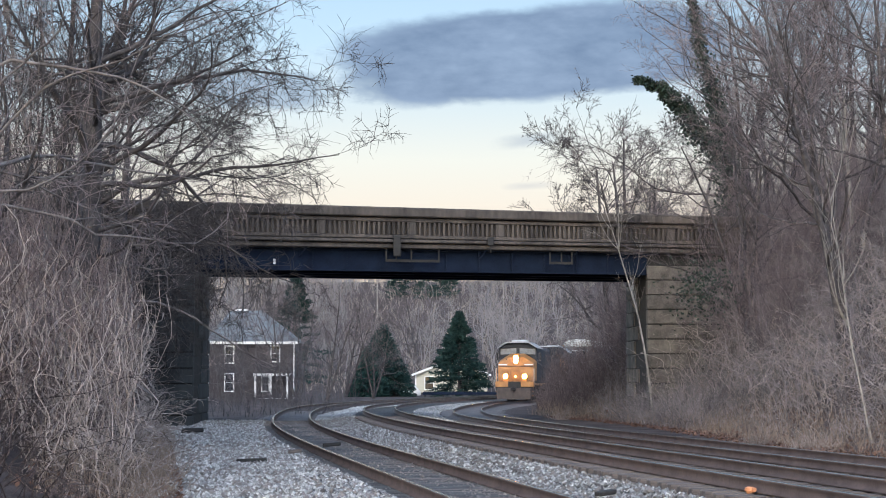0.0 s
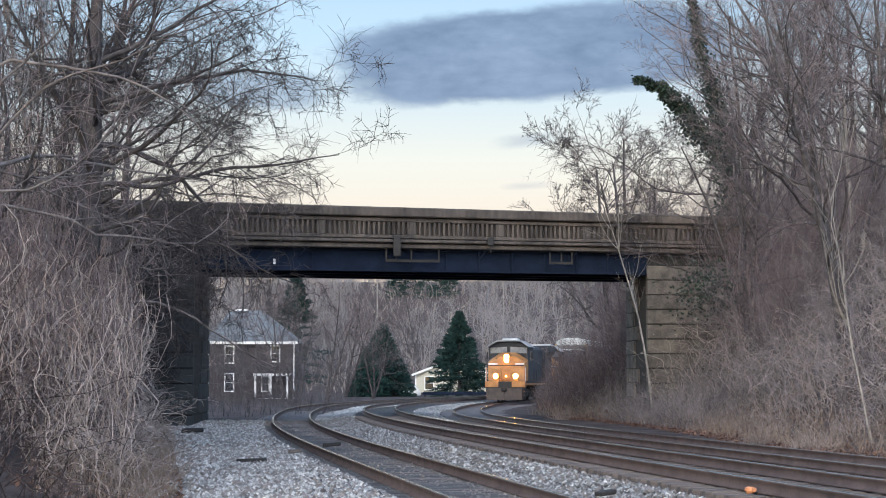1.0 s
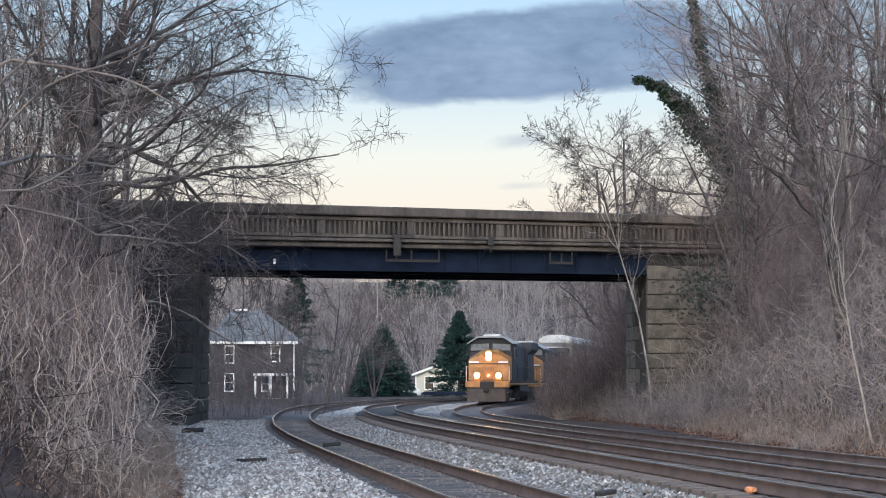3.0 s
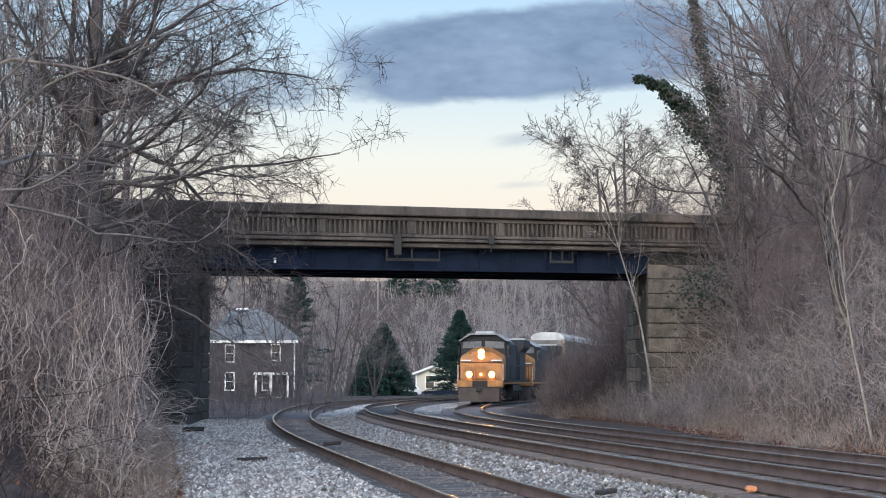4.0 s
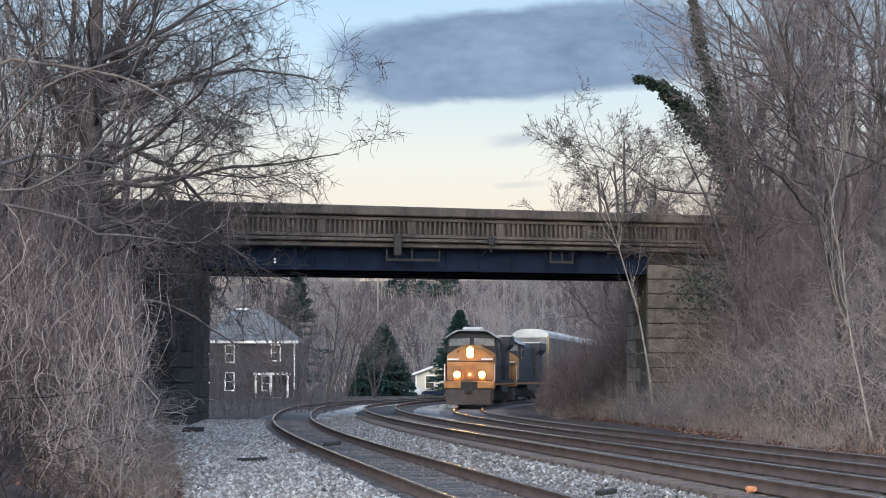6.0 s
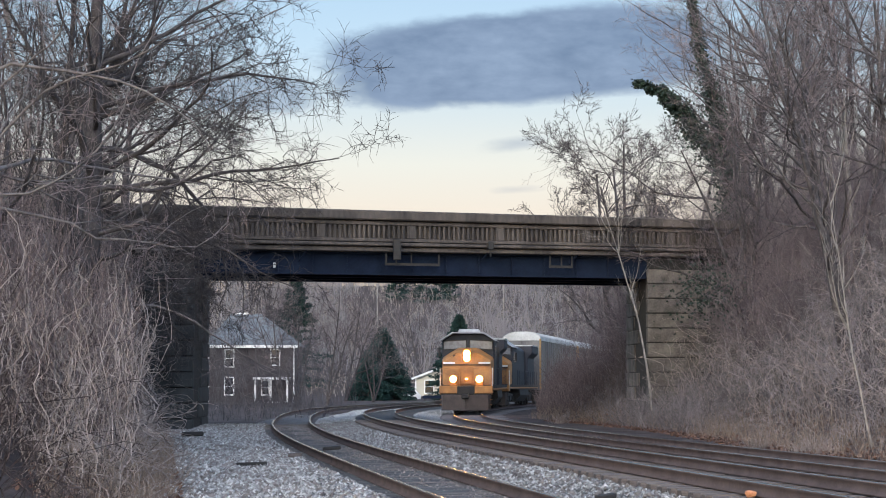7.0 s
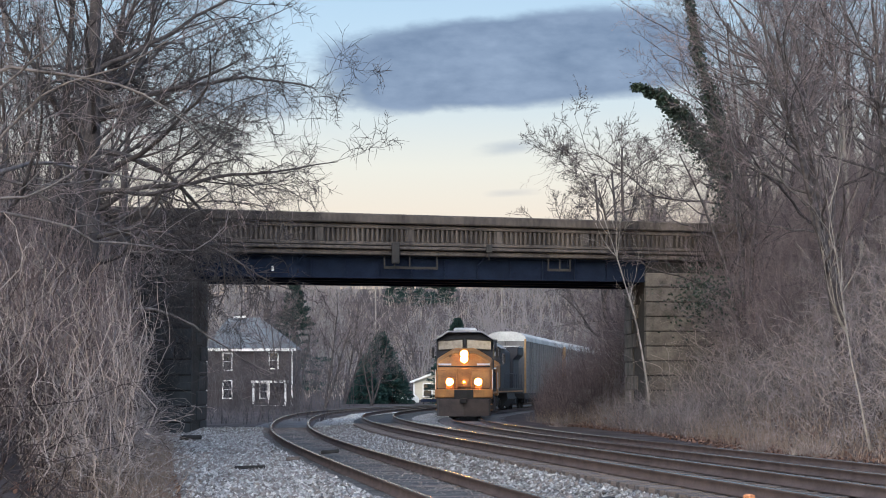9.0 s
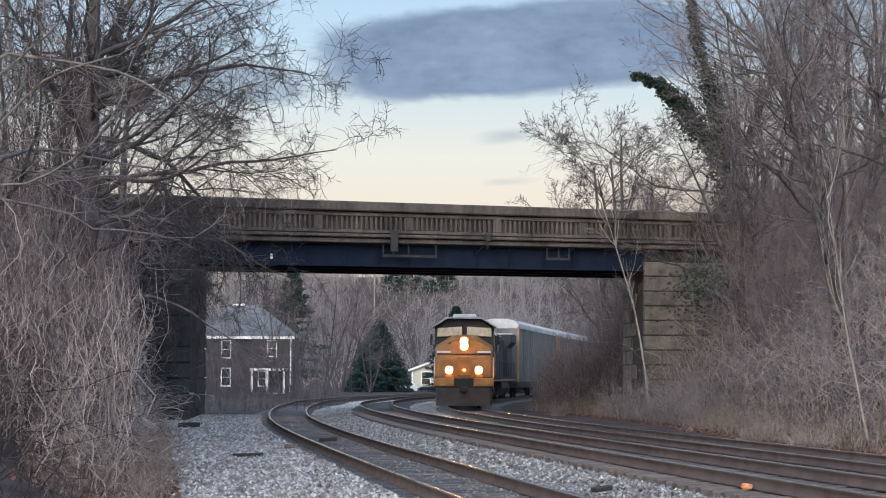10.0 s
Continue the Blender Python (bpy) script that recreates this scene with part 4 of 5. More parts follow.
for t, x, y, rz, s in ((ash, -9.2, 150, 10, 0.62), (maple, -12.5, 163, 70, 0.6), (ash, -14.5, 172, 190, 0.7), (maple, -6.8, 185, 250, 0.62), (ash, -10.5, 205, 15, 0.8),
                       (maple, 13.6, 113, 160, 0.6), (ash, 13.0, 126, 260, 0.6), (maple, 12.2, 135, 90, 0.65), (ash, 15.0, 150, 45, 0.7), (maple, 17.5, 165, 200, 0.75),
                       (maple, -24.0, 172, 40, 0.6), (ash, -21.5, 205, 80, 0.9), (ash, -3.0, 262, 200, 0.9), (maple, 19, 215, 10, 0.9), (ash, 24, 240, 120, 1.0)):
    replant(t, x, y, rz, s, "slender bare tree beyond the bridge")


def sapling(seed, x, y, h, r, lean, label="slim pale-barked sapling leaning beside the track"):
    t = bare_tree(seed, h, r, forks=7, levels=((4, 0.5, 35), (3, 0.5, 35)), lean=lean, limb_len=0.3, low=0.45, rmin=0.006, lift=0.12, wob=0.06, trunk_mat="pale", twig_mat="pale", angle=38, label=label)
    return plant(t, x, y)


sapling(31, 8.42, 75.0, 9.6, 0.058, (-0.115, 0))
sapling(32, 10.45, 46.0, 7.4, 0.036, (-0.26, 0))
sapling(33, 8.9, 84, 7.4, 0.06, (-0.12, 0))
sapling(34, 15.2, 70, 9.0, 0.12, (-0.02, 0))
sapling(35, 14.0, 58, 8.0, 0.07, (0.05, 0))

# ---------------------------------------------------------------- brush, vines and grass


def thicket(name, label, category, n, region, hi, rad, seed, material, bend=0.12, lift=0.0, twigs=2, lean=0.25, sides=3, edge=None):
    """A tangle of thin stems with side twigs, rooted over a region of (x, y) drawn by a function."""
    rng = np.random.default_rng(seed)
    x, y = region(rng, n)
    st = np.stack([x, y, ground(x, y) - 0.05], -1)
    way = rng.normal(size=(n, 3)) * lean
    way[:, 2] = 1
    L = rng.uniform(*hi, n) * rng.uniform(0.6, 1, n) * (1 if edge is None else 0.22 + 0.78 * smooth(0.3, edge, inset(x, y)))
    P, R = grow(st, way, L, rng.uniform(*rad, n), 7, bend, lift, rng, 0.35)
    gs = [tubes(P, R, sides)]
    if twigs:
        a, b, c, d = sprout(P, R, twigs, 0.25, 1.0, 45, 0.45, 0.7, rng)
        P2, R2 = grow(a, b, c, np.maximum(d, rad[0] * 0.7), 4, bend * 1.3, lift, rng, 0.5)
        gs.append(tubes(P2, R2, 3))
    return put(name, merged(name, gs, material), None, label, category, "", "stuff")


def inset(x, y):
    """How far a place lies within the brush of either bank."""
    a = across(x, y) - OFFSET["C"] - np.interp(y, *FOOT_R)
    return np.maximum(np.interp(y, *FOOT_L) - x, a)


def left_bank(y0, y1, d0, d1):
    def region(rng, n):
        y = y0 + (y1 - y0) * rng.random(n)
        return np.interp(y, *FOOT_L) - d0 - (d1 - d0) * rng.random(n) ** 1.2, y
    return region


def right_bank(y0, y1, d0, d1):
    def region(rng, n):
        y = y0 + (y1 - y0) * rng.random(n)
        th = np.interp(y, LY, LTH)
        o = OFFSET["C"] + np.interp(y, *FOOT_R) + d0 + (d1 - d0) * rng.random(n) ** 1.2
        return np.interp(y, LY, LX) + o / np.sin(th), y
    return region


def winding(name, label, category, n, region, hi, rad, seed, material, sway=0.25, tilt=0.15, twigs=1, points=15, hang=0.0):
    """Long sinuous vines and canes: each follows its own pair of waves as it climbs; hang bows the tips over."""
    rng = np.random.default_rng(seed)
    x, y = region(rng, n)
    tall = rng.uniform(*hi, n) * rng.uniform(0.55, 1, n) * np.interp(y, [25, 40, 68], [0.5, 0.62, 1.0])
    u = np.linspace(0, 1, points)[None]
    P = np.stack([np.repeat(x[:, None], points, 1), np.repeat(y[:, None], points, 1), (ground(x, y) - 0.05)[:, None] + tall[:, None] * (u - hang * u ** 3)], -1)
    for axis in (0, 1):
        lean = rng.normal(size=(n, 1)) * tilt * tall[:, None]
        P[:, :, axis] += lean * u ** 1.4
        for waves, amount in ((1.3, 1.0), (3.1, 0.4), (6.5, 0.13)):
            k, p = rng.uniform(0.6, 1.4, (n, 1)) * waves * 2 * np.pi, rng.uniform(0, 2 * np.pi, (n, 1))
            P[:, :, axis] += sway * amount * rng.uniform(0.3, 1.2, (n, 1)) * (np.sin(k * u + p) - np.sin(p))
    R = rng.uniform(*rad, n)[:, None] * np.linspace(1, 0.5, points)[None]
    gs = [tubes(P, R, 3)]
    if twigs:
        a, b, c, d = sprout(P, R, twigs, 0.15, 1.0, 55, 0.3, 0.7, rng)
        P2, R2 = grow(a, b, c, np.maximum(d, rad[0] * 0.7), 7, 0.4, -0.04, rng, 0.5)
        gs.append(tubes(P2, R2, 3))
    return put(name, merged(name, gs, material), None, label, category, "", "stuff")


thicket("bramble_thicket", "dense grey-brown bramble and vine tangle on the bank", "brush", 5200, left_bank(22, 69, 0.3, 7.0), (1.3, 3.4), (0.006, 0.012), 41, "brush", 0.55, -0.02, 3, 0.25, edge=2.0)
winding("vine_tangle", "tall curtain of brown vines draped over the bank", "vines", 2600, left_bank(27, 69, 0.7, 5.5), (4.5, 7.4), (0.007, 0.014), 42, "brush", 0.22, 0.07, 4)
winding("vine_tangle", "dark vines and scrub beside the abutment", "vines", 1300, left_bank(56, 70.0, 1.2, 6.0), (4.0, 7.4), (0.007, 0.015), 50, "twig", 0.2, 0.06, 5)
winding("bramble_canes", "pale winding vines and canes over the bank", "brush", 330, left_bank(25, 66, 0.5, 3.4), (4.0, 7.2), (0.008, 0.018), 48, "vine", 0.28, 0.1, 3, 18)
winding("vine_tangle", "straw-coloured upright stems at the bank's foot", "vines", 330, left_bank(24, 36, 0.3, 2.8), (3.0, 7.0), (0.005, 0.01), 67, "vine", 0.14, 0.08, 2, 14)
winding("bramble_canes", "pale arching bramble canes at the bank's foot", "brush", 420, left_bank(25, 62, -0.1, 1.6), (2.0, 4.4), (0.006, 0.012), 57, "vine", 0.25, 0.3, 2, 15, 0.55)
winding("vine_tangle", "tall dark vines and suckers climbing among the trees", "vines", 120, left_bank(44, 68, 1.8, 7.0), (9.0, 15.0), (0.012, 0.03), 64, "bark", 0.35, 0.06, 7, 20)
winding("vine_tangle", "thick grey hanging vines over the bank", "vines", 90, left_bank(30, 66, 0.7, 2.8), (4.5, 7.6), (0.014, 0.024), 58, "limb", 0.4, 0.14, 3, 22)
thicket("bramble_canes", "pale arching canes on the brushy bank", "brush", 230, right_bank(40, 80, 0.5, 9), (2.0, 5.0), (0.007, 0.013), 49, "vine", 0.3, -0.05, 2, 0.6, edge=4.0)
thicket("dry_grass", "pale dead grass along the bank's foot", "grass", 5000, left_bank(24, 70, -0.3, 1.4), (0.3, 1.1), (0.003, 0.006), 43, "grass", 0.12, -0.03, 0, 0.4)
thicket("bramble_thicket", "reddish-brown brush on the cutting's sunny bank", "brush", 7200, right_bank(38, 95, 0.3, 11.0), (1.2, 4.0), (0.008, 0.016), 44, "bankbrush", 0.42, 0.0, 3, 0.4, edge=3.2)
thicket("dry_grass", "tan dead grass and weeds along the track's edge", "grass", 5000, right_bank(38, 100, -0.8, 3.5), (0.25, 1.2), (0.004, 0.008), 45, "grass", 0.1, -0.02, 0, 0.3)
thicket("scrub", "tall dark scrub beyond the bridge beside the track", "brush", 4200, right_bank(90, 175, 0.7, 7.0), (1.6, 4.6), (0.009, 0.018), 46, "brush", 0.1, 0.01, 3, 0.2, edge=1.8)
thicket("bramble_thicket", "tan brush at the abutment's foot", "brush", 900, right_bank(64, 80, -0.8, 2.4), (1.0, 2.4), (0.007, 0.014), 66, "bankbrush", 0.3, 0.0, 3, 0.35)
thicket("scrub", "fine reddish scrub overgrowing the bridge's end", "brush", 620, right_bank(66, 79, 3.2, 9.0), (3.5, 6.5), (0.008, 0.018), 59, "twig", 0.2, 0.01, 7, 0.18)
winding("bramble_canes", "pale winding canes and vines in the bank's brush", "brush", 340, right_bank(44, 80, 1.0, 8.0), (2.5, 5.5), (0.008, 0.016), 60, "vine", 0.3, 0.25, 3, 15, 0.3)
thicket("scrub", "tangled red-brown scrub along the top of the bank", "brush", 2600, right_bank(76, 98, 3.5, 15.0), (3.0, 8.0), (0.008, 0.016), 54, "twig", 0.16, 0.01, 5, 0.15)
thicket("scrub", "tall grey-brown scrub beside the curve", "brush", 380, right_bank(92, 165, 3.5, 9.5), (3.5, 6.5), (0.01, 0.024), 68, "twig", 0.14, 0.01, 6, 0.14)
thicket("scrub", "leafless tall scrub standing before the house", "brush", 150, lambda rng, n: (rng.uniform(-25, -8, n), rng.uniform(140, 183, n)), (4.0, 8.5), (0.016, 0.036), 63, "greyscrub", 0.18, 0.02, 9, 0.16)
thicket("scrub", "grey scrub before the house", "brush", 1500, left_bank(95, 184, -7.0, 9.0), (0.3, 1.4), (0.01, 0.022), 47, "greyscrub", 0.1, 0.01, 3, 0.2)


def far_woods(seed, n, x0, x1, y0, y1, hi, r, label, material, open_slope=False):
    """Joined far trees; the slope below the stand of pines is left to brush."""
    rng = np.random.default_rng(seed)
    x, y = rng.uniform(x0, x1, n), rng.uniform(y0, y1, n)
    keep = (y < 295) | (x < -17) | (x > 5) | (not open_slope)
    x, y, n = x[keep], y[keep], int(keep.sum())
    st = np.stack([x, y, ground(x, y) - 0.2], -1)
    way = rng.normal(size=(n, 3)) * 0.07
    way[:, 2] = 1
    P, R = grow(st, way, rng.uniform(*hi, n), rng.uniform(*r, n), 7, 0.08, 0.02, rng, 0.25)
    gs = [tubes(P, R, 4)]
    a, b, c, d = sprout(P, R, 12, 0.15, 1.0, 42, 0.42, 0.55, rng)
    P, R = grow(a, b, c, np.maximum(d, 0.022), 4, 0.18, 0.05, rng, 0.4)
    gs.append(tubes(P, R, 3))
    a, b, c, d = sprout(P, R, 7, 0.1, 1.0, 45, 0.55, 0.6, rng)
    P, R = grow(a, b, c, np.maximum(d, 0.02), 3, 0.2, 0.05, rng, 0.5)
    gs.append(tubes(P, R, 3))
    return put("far_woods", merged("far_woods", gs, material), None, label, "woods", "", "stuff")


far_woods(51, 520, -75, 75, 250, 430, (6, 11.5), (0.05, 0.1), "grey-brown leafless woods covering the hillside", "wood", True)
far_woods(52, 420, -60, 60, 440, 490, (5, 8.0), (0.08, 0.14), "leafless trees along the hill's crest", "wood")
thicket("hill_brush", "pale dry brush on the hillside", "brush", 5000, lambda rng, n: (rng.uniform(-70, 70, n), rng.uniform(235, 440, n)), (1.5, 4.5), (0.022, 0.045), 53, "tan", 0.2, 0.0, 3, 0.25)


def conifer(seed, h, w, label, x, y, z, airy=1.0, material="needle"):
    """An evergreen: a straight trunk, whorls of drooping limbs and sprays of needles."""
    rng = np.random.default_rng(seed)
    t = tagged(new("conifer"), label, "tree", "evergreens")
    P, R = grow(np.zeros((1, 3)), np.array([[0, 0, 1.0]]), np.array([h]), np.array([h * 0.018]), 6, 0.01, 0.05, rng, 0.12)
    n = int(210 * airy)
    f = np.sort(rng.random(n)) ** 0.9
    a = rng.uniform(0, 2 * np.pi, n)
    reach = w * (1 - f) ** 0.95 * rng.uniform(0.85, 1.12, n) + 0.1
    st = np.stack([0 * f, 0 * f, h * (0.04 + 0.95 * f)], -1)
    way = np.stack([np.cos(a), np.sin(a), -0.25 + 0.75 * f], -1)
    LP, LR = grow(st, way, reach, np.full(n, 0.03), 5, 0.05, 0.03, rng, 0.3)
    put("trunk", merged("trunk", [tubes(P, R, 7), tubes(LP, LR, 3)], "bark"), t)
    k = 85
    idx = np.repeat(np.arange(n), k)
    u = 0.1 + 0.95 * rng.random(len(idx)) ** 0.6
    i = np.minimum((u * 4).astype(int), 3)
    g = (u * 4 - i)[:, None]
    c = LP[idx, i] * (1 - g) + LP[idx, i + 1] * g + rng.normal(size=(len(idx), 3)) * 0.09
    d = unit(LP[idx, 4] - LP[idx, 0]) + rng.normal(size=c.shape) * 0.55
    d[:, 2] -= 0.15
    d = unit(d) * rng.uniform(0.18, 0.42, len(idx))[:, None] * (h / 9) ** 0.5
    s = unit(np.cross(d, rng.normal(size=c.shape))) * rng.uniform(0.045, 0.1, len(idx))[:, None]
    V = np.stack([c - s, c + s, c + d], 1).reshape(-1, 3)
    put("crown", raw_mesh("crown", V, np.arange(len(V)).reshape(-1, 3), material), t, "dense blue-green needle sprays")
    t.location = (x, y, z)
    return t


conifer(61, 9.3, 3.7, "full blue-green spruce behind the tracks", 1.8, 215, -0.6, 1.6)
conifer(62, 8.0, 3.7, "dark green spruce with an uneven top", -6.7, 210, -0.9)
conifer(63, 5.4, 2.2, "short dark spruce beside the taller one", -8.2, 208, -0.9, 1.2)
conifer(75, 5.0, 2.4, "low dark spruce beside the cottage", -5.4, 211, -0.9, 1.1)
conifer(64, 15.5, 5.6, "tall thin pine behind the house", -20.4, 262, 0.5, 0.85)
for x, y, s in ((-9.6, 388, 65), (-6.4, 392, 66), (-3.4, 386, 67), (-0.6, 393, 68), (1.6, 388, 69)):
    conifer(s, 7.4 - 0.12 * (s % 3) - 0.3 * (s - 65), 2.6, "distant dark pine on the crest", x, y, float(ground(x, y)) - 0.5, 0.4)


# ---------------------------------------------------------------- ivy


def ivy_tree(x, y):
    """A leaning dead trunk wrapped in ivy, with a bowed side limb."""
    rng = np.random.default_rng(71)
    t = tagged(new("tree"), "ivy-covered trunk with a bowed ivy-clad limb", "tree")
    u = np.linspace(0, 1, 14)

    def bowed(knots, r0, r1):
        k = np.linspace(0, 1, len(knots))
        p = np.stack([np.interp(u, k, [q[i] for q in knots]) for i in range(3)], -1)
        p[1:-1] += rng.normal(size=(12, 3)) * 0.06
        return p[None], np.linspace(r0, r1, 14)[None]

    P, R = bowed(((0.3, 0, 0), (0.25, 0, 4.2), (0.0, 0.1, 8.0), (-0.75, 0, 10.8), (-1.9, -0.1, 16.0)), 0.27, 0.06)
    Q, S = bowed(((-0.05, 0.1, 7.4), (-1.3, 0.1, 8.9), (-2.1, 0.0, 10.1), (-2.9, 0.0, 10.9), (-4.2, 0.0, 11.3)), 0.17, 0.05)
    a, b, c, d = sprout(P, R, 9, 0.55, 1.0, 55, 0.16, 0.4, rng)
    B, BRR = grow(a, b, c, np.maximum(d, 0.02), 6, 0.12, 0.03, rng, 0.3)
    a, b, c, d = sprout(B, BRR, 6, 0.2, 1.0, 45, 0.5, 0.5, rng)
    C, CR = grow(a, b, c, np.maximum(d, 0.01), 4, 0.14, 0.03, rng, 0.4)
    put("trunk", merged("trunk", [tubes(P, R, 7), tubes(Q, S, 6), tubes(B, BRR, 4), tubes(C, CR, 3)], "bark"), t)
    cs, ws = [], []
    for path, lo, up, wid, n in ((P[0], 0.1, 0.97, 0.62, 5600), (Q[0], 0.0, 1.0, 0.42, 4200)):
        u = rng.uniform(lo, up, n) * (len(path) - 1)
        i = np.minimum(u.astype(int), len(path) - 2)
        g = (u - i)[:, None]
        spread = wid * (1.5 - 1.2 * u / (len(path) - 1))[:, None]
        cs.append(path[i] * (1 - g) + path[i + 1] * g + rng.normal(size=(n, 3)) * 0.55 * spread)
    c = np.concatenate(cs)
    d = unit(rng.normal(size=c.shape)) * 0.085
    s = unit(np.cross(d, rng.normal(size=c.shape))) * 0.07
    V = np.stack([c - d, c + s, c + d, c - s], 1).reshape(-1, 3)
    put("ivy", raw_mesh("ivy", V, np.arange(len(V)).reshape(-1, 4), "ivy"), t, "dark green ivy leaves")
    return plant(t, x, y, 0, sink=0.75)


ivy_tree(13.0, 86)


def leaf_patch(name, label, n, cx, cy, cz, sx, sy, sz, seed, material, size):
    rng = np.random.default_rng(seed)
    c = np.array([cx, cy, cz]) + rng.normal(size=(n, 3)) * np.array([sx, sy, sz])
    d = unit(rng.normal(size=c.shape)) * size
    s = unit(np.cross(d, rng.normal(size=c.shape))) * size * 0.7
    V = np.stack([c - d, c + s, c + d, c - s], 1).reshape(-1, 3)
    put(name, raw_mesh(name, V, np.arange(len(V)).reshape(-1, 4), material), None, label, "foliage", "", "stuff")


leaf_patch("honeysuckle", "dark evergreen honeysuckle in the brush", 800, 10.6, 75.5, 5.0, 0.8, 0.9, 0.6, 73, "ivy", 0.07)
leaf_patch("honeysuckle", "dark evergreen honeysuckle in the brush", 1600, 16.6, 75, 5.4, 0.9, 1.2, 0.8, 74, "ivy", 0.07)


def litter(seed, n, region, label, size, material="deadleaf"):
    rng = np.random.default_rng(seed)
    x, y = region(rng, n)
    c = np.stack([x, y, ground(x, y) + 0.02 + 0.05 * rng.random(n)], -1)
    d = unit(rng.normal(size=c.shape) * np.array([1, 1, 0.5])) * size * rng.uniform(0.6, 1.3, n)[:, None]
    s = unit(np.cross(d, rng.normal(size=c.shape) * 0.4 + np.array([0, 0, 1]))) * size * 0.6
    V = np.stack([c - d, c + s, c + d, c - s], 1).reshape(-1, 3)
    put("leaf_litter", raw_mesh("leaf_litter", V, np.arange(len(V)).reshape(-1, 4), material), None, label, "leaves", "", "stuff")


litter(91, 5200, left_bank(24, 78, -0.5, 1.6), "fallen red-brown leaves along the ballast's edge", 0.06)
litter(92, 6500, right_bank(38, 90, -1.4, 1.8), "fallen brown leaves beside the outer track", 0.06)
for i, (x, y) in enumerate(((8.75, 46.2), (9.3, 47.0), (8.2, 49.5), (5.2, 84.5))):
    thicket("grass_tuft", "pale straw-coloured grass tuft beside the track", "grass", 160, lambda rng, n: (x + rng.normal(size=n) * 0.16, y + rng.normal(size=n) * 0.16), (0.35, 0.75), (0.004, 0.008), 95 + i, "vine", 0.12, -0.06, 0, 0.5)

# ---------------------------------------------------------------- crushed stone and ties


def stones(seed, n, o0, o1, s0, s1, size, lift, label, material="stone"):
    """Loose stones over a stretch of the line: small uneven eight-sided lumps."""
    rng = np.random.default_rng(seed)
    s = s0 + (s1 - s0) * rng.random(n) ** 1.25
    o = rng.uniform(o0, o1, n)
    th = np.interp(s, LS, LTH)
    x, y = np.interp(s, LS, LX) + o * np.sin(th), np.interp(s, LS, LY) - o * np.cos(th)
    keep = x > np.interp(y, *FOOT_L) - 0.35
    x, y, o, n = x[keep], y[keep], o[keep], int(keep.sum())
    bed = np.select([(o > -8.3) & (o < -7.6), (o >= -7.6) & (o < -2.35), (o >= -2.35) & (o < -1.4), (o >= -1.4) & (o < 2.0), (o >= 2.0) & (o < 2.45), (o >= 2.45) & (o < 6.6)],
                    [-0.62 + (o + 8.3) / 0.7 * 0.22, -0.40, -0.40 + (o + 2.35) / 0.95 * 0.115, -0.285, -0.285 - (o - 2.0) / 0.45 * 0.135, -0.42], -0.62)
    z = np.maximum(base(y) + bed, ground(x, y)) + lift
    c = np.stack([x, y, z], -1)
    r = rng.uniform(*size, n)[:, None, None] * rng.uniform(0.6, 1.25, (n, 6, 1))
    a = np.array([[1, 0, 0], [0, 1, 0], [-1, 0, 0], [0, -1, 0], [0, 0, 0.8], [0, 0, -0.8]], float)
    q = rng.uniform(0, 2 * np.pi, n)
    ca, sa = np.cos(q)[:, None], np.sin(q)[:, None]
    d = np.stack([a[None, :, 0] * ca - a[None, :, 1] * sa, a[None, :, 0] * sa + a[None, :, 1] * ca, np.broadcast_to(a[None, :, 2], (n, 6))], -1)
    d = d + rng.normal(size=d.shape) * 0.22
    V = c[:, None] + d * r
    f = np.array([[0, 1, 4], [1, 2, 4], [2, 3, 4], [3, 0, 4], [1, 0, 5], [2, 1, 5], [3, 2, 5], [0, 3, 5]])
    F = np.arange(n)[:, None, None] * 6 + f[None]
    put("ballast_stones", raw_mesh("ballast_stones", V.reshape(-1, 3), F.reshape(-1, 3), material), None, label, "ballast", "", "stuff")


stones(81, 28000, -9.4, -5.0, 2, 68, (0.026, 0.062), 0.01, "loose pale grey crushed stone on the shoulder")
stones(82, 13500, -2.75, -1.34, 4, 75, (0.026, 0.062), 0.01, "loose pale grey crushed stone between the tracks")
stones(83, 9000, -5.2, -2.6, 4, 62, (0.02, 0.045), 0.0, "sparse grimy stone between the siding's ties", "fouled_shaded")
stones(84, 10000, -1.2, 6.8, 6, 80, (0.02, 0.042), 0.0, "brown grimy stone between the main tracks' ties", "fouled_shaded")

stones(87, 9000, -9.4, -5.0, 2, 68, (0.026, 0.06), 0.02, "darker weathered stone among the pale ballast", "fouled_shaded")
stones(88, 4500, -2.75, -1.34, 4, 75, (0.026, 0.06), 0.02, "darker weathered stone between the tracks", "fouled_shaded")
stones(85, 6500, -2.9, -1.2, 68, 135, (0.04, 0.085), 0.01, "pale crushed stone between the tracks round the curve")
stones(86, 5500, 1.7, 3.0, 66, 135, (0.035, 0.075), 0.01, "grey crushed stone between the main tracks round the curve")

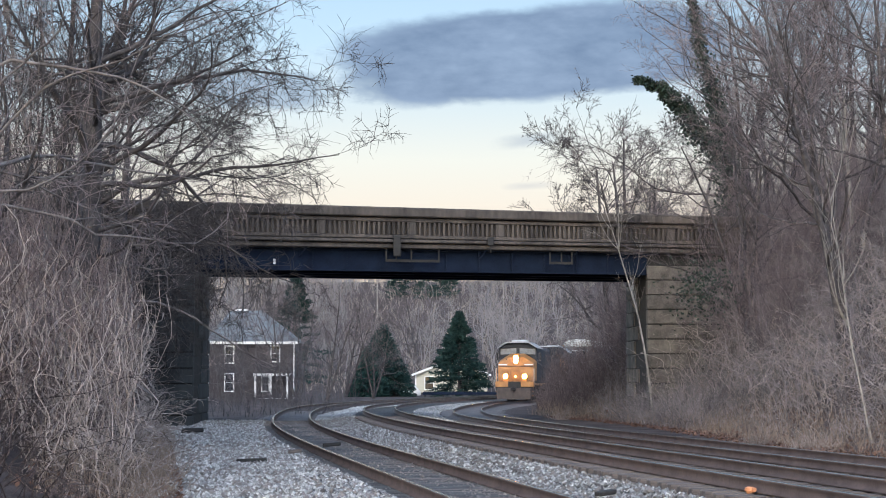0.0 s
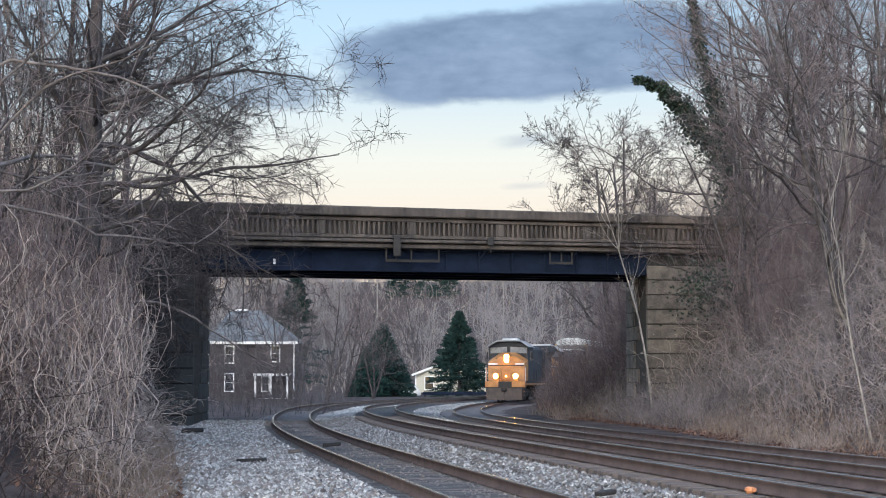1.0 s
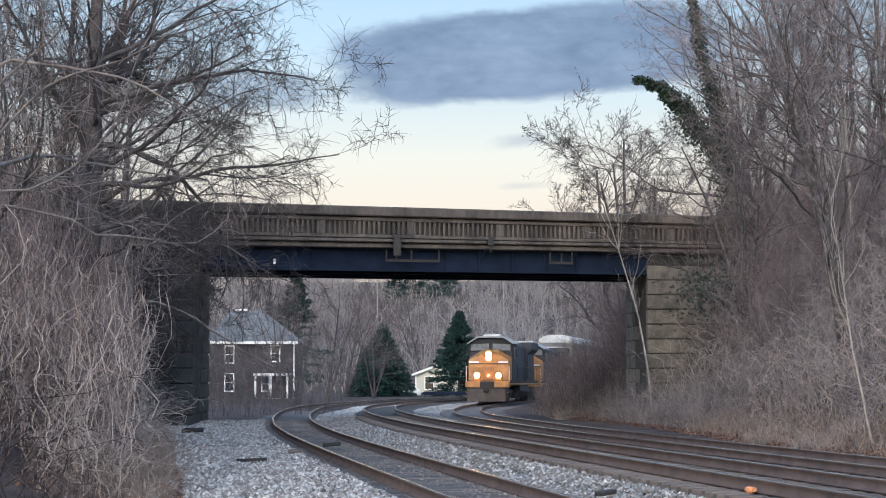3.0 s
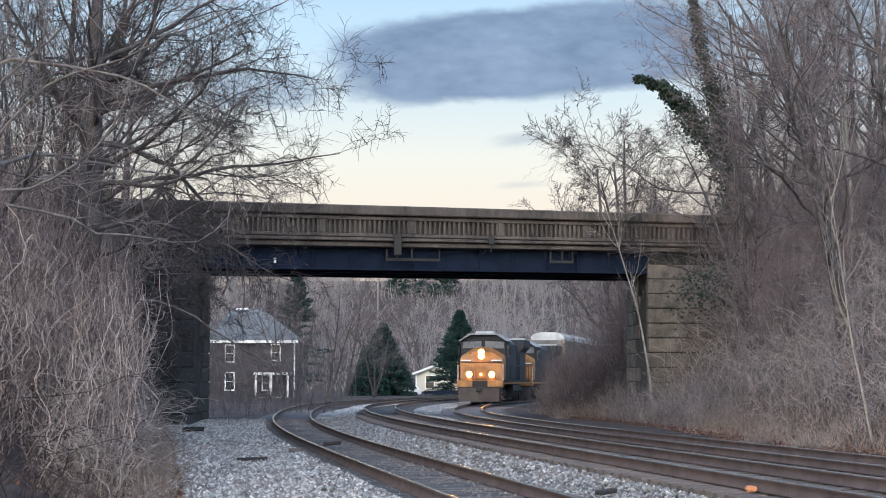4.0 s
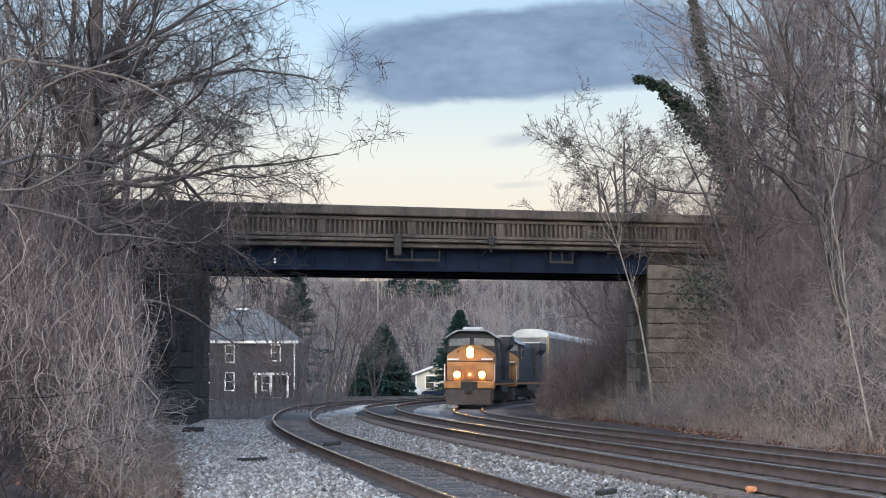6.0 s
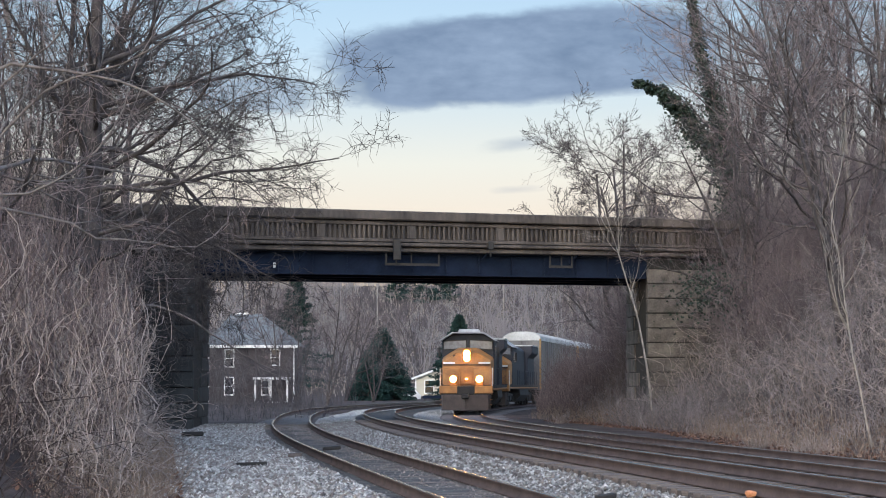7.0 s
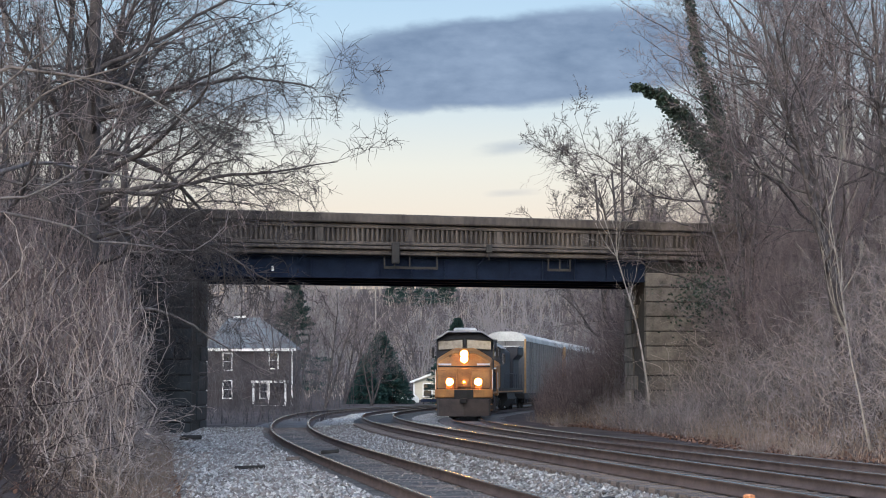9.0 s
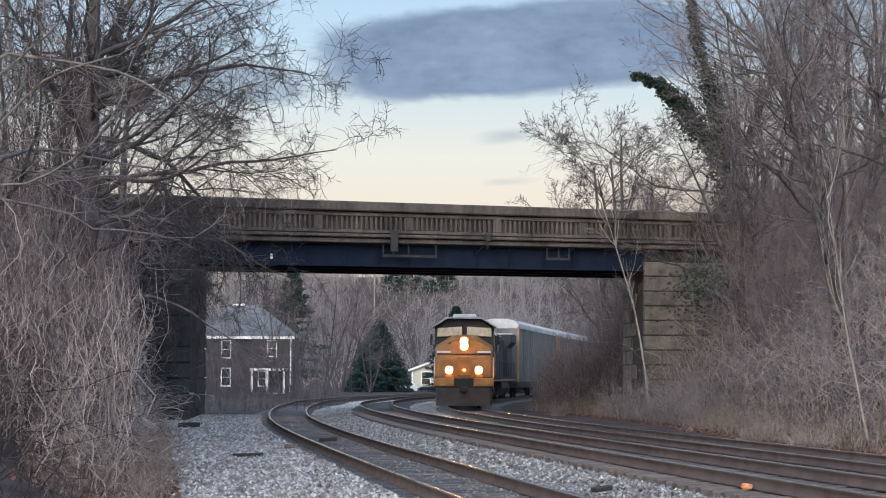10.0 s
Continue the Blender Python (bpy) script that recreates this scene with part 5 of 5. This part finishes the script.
TIE = boxed(-1.3, 1.3, -0.115, 0.115, -0.18, 0.0, bev=0.012)
tie_mesh = bpy.data.meshes.new("tie")
TIE.to_mesh(tie_mesh)
TIE.free()
tie_mesh.materials.append(M["tie"])
rng_tie = random.Random(5)
for name, s0, s1 in (("A", 6, 66), ("B", 6, 66), ("C", 14, 74)):
    s = s0
    while s < s1:
        x, y, z, th = on_track(name, s)
        t = put("tie", tie_mesh, TRACKS[name])
        t.matrix_basis = pose(x, y, z - 0.176 - rng_tie.uniform(0.0, 0.012), 0, 0, math.degrees(th) - 90 + rng_tie.uniform(-1.2, 1.2))
        s += 0.55 + rng_tie.uniform(-0.03, 0.03)


def scrap(x, y, l, w, h, rz, label, material="tie", name="wood_scrap", z=None):
    bm = boxed(-l / 2, l / 2, -w / 2, w / 2, 0, h, bev=min(w, h) * 0.2)
    for v in bm.verts:
        v.co += Vector((0, 0.04 * math.sin(v.co.x * 5), 0.015 * math.sin(v.co.x * 9 + v.co.y * 7)))
    ob = part(name, bm, material, None)
    ob.matrix_world = pose(x, y, float(ground(x, y)) if z is None else z, 0, 0, rz)
    return tagged(ob, label, "debris", "trackside debris")


scrap(-3.85, 38.3, 0.62, 0.12, 0.08, 4, "broken dark piece of old tie on the ballast", "black", z=-0.15)
scrap(-7.9, 60, 0.75, 0.2, 0.14, 35, "dark rotten timber at the bank's foot", "black", z=-0.2)
scrap(-2.75, 47.0, 0.45, 0.14, 0.09, 10, "short dark timber scrap on the ballast", "black", z=-0.15)
scrap(-3.3, 42.5, 0.3, 0.12, 0.08, -10, "small dark timber scrap on the ballast", z=-0.13)
scrap(2.15, 25.2, 0.3, 0.14, 0.06, 25, "dark scrap lying on the ballast", "black", z=0.02)
M["orange"] = mat("orange_stone", (0.6, 0.26, 0.12), (0.4, 0.17, 0.08), 0.8, scale=8, fine=40)
bm = bmesh.new()
bmesh.ops.create_icosphere(bm, subdivisions=2, radius=0.085)
for v in bm.verts:
    v.co *= 0.8 + 0.35 * noise.noise(v.co * 18 + Vector((3, 1, 2)))
    v.co.z *= 0.75
rock = part("rock", bm, "orange", None)
rock.location = (3.87, 24.0, 0.16)
tagged(rock, "orange-brown rock on the ballast beside the rail", "rock")


def motions():
    """The train rolls forward on the outer main track, its wheels turning; the clouds drift."""
    for car, behind, a, b in TRAIN:
        walk(car, [(t / 2, car_pose(front(t / 2) + behind, a, b)) for t in range(21)])
    for w, y in WHEELS:
        rows = []
        for k in range(101):
            t = k / 10
            rows.append((t, pose(0, y, WHEEL_R, math.degrees(-(front(0) - front(t)) / WHEEL_R))))
        walk(w, rows)
    walk(clouds, [(t, Matrix.Translation((-1.45 * t, 0, 0))) for t in (0.0, 5.0, 10.0)])


motions()
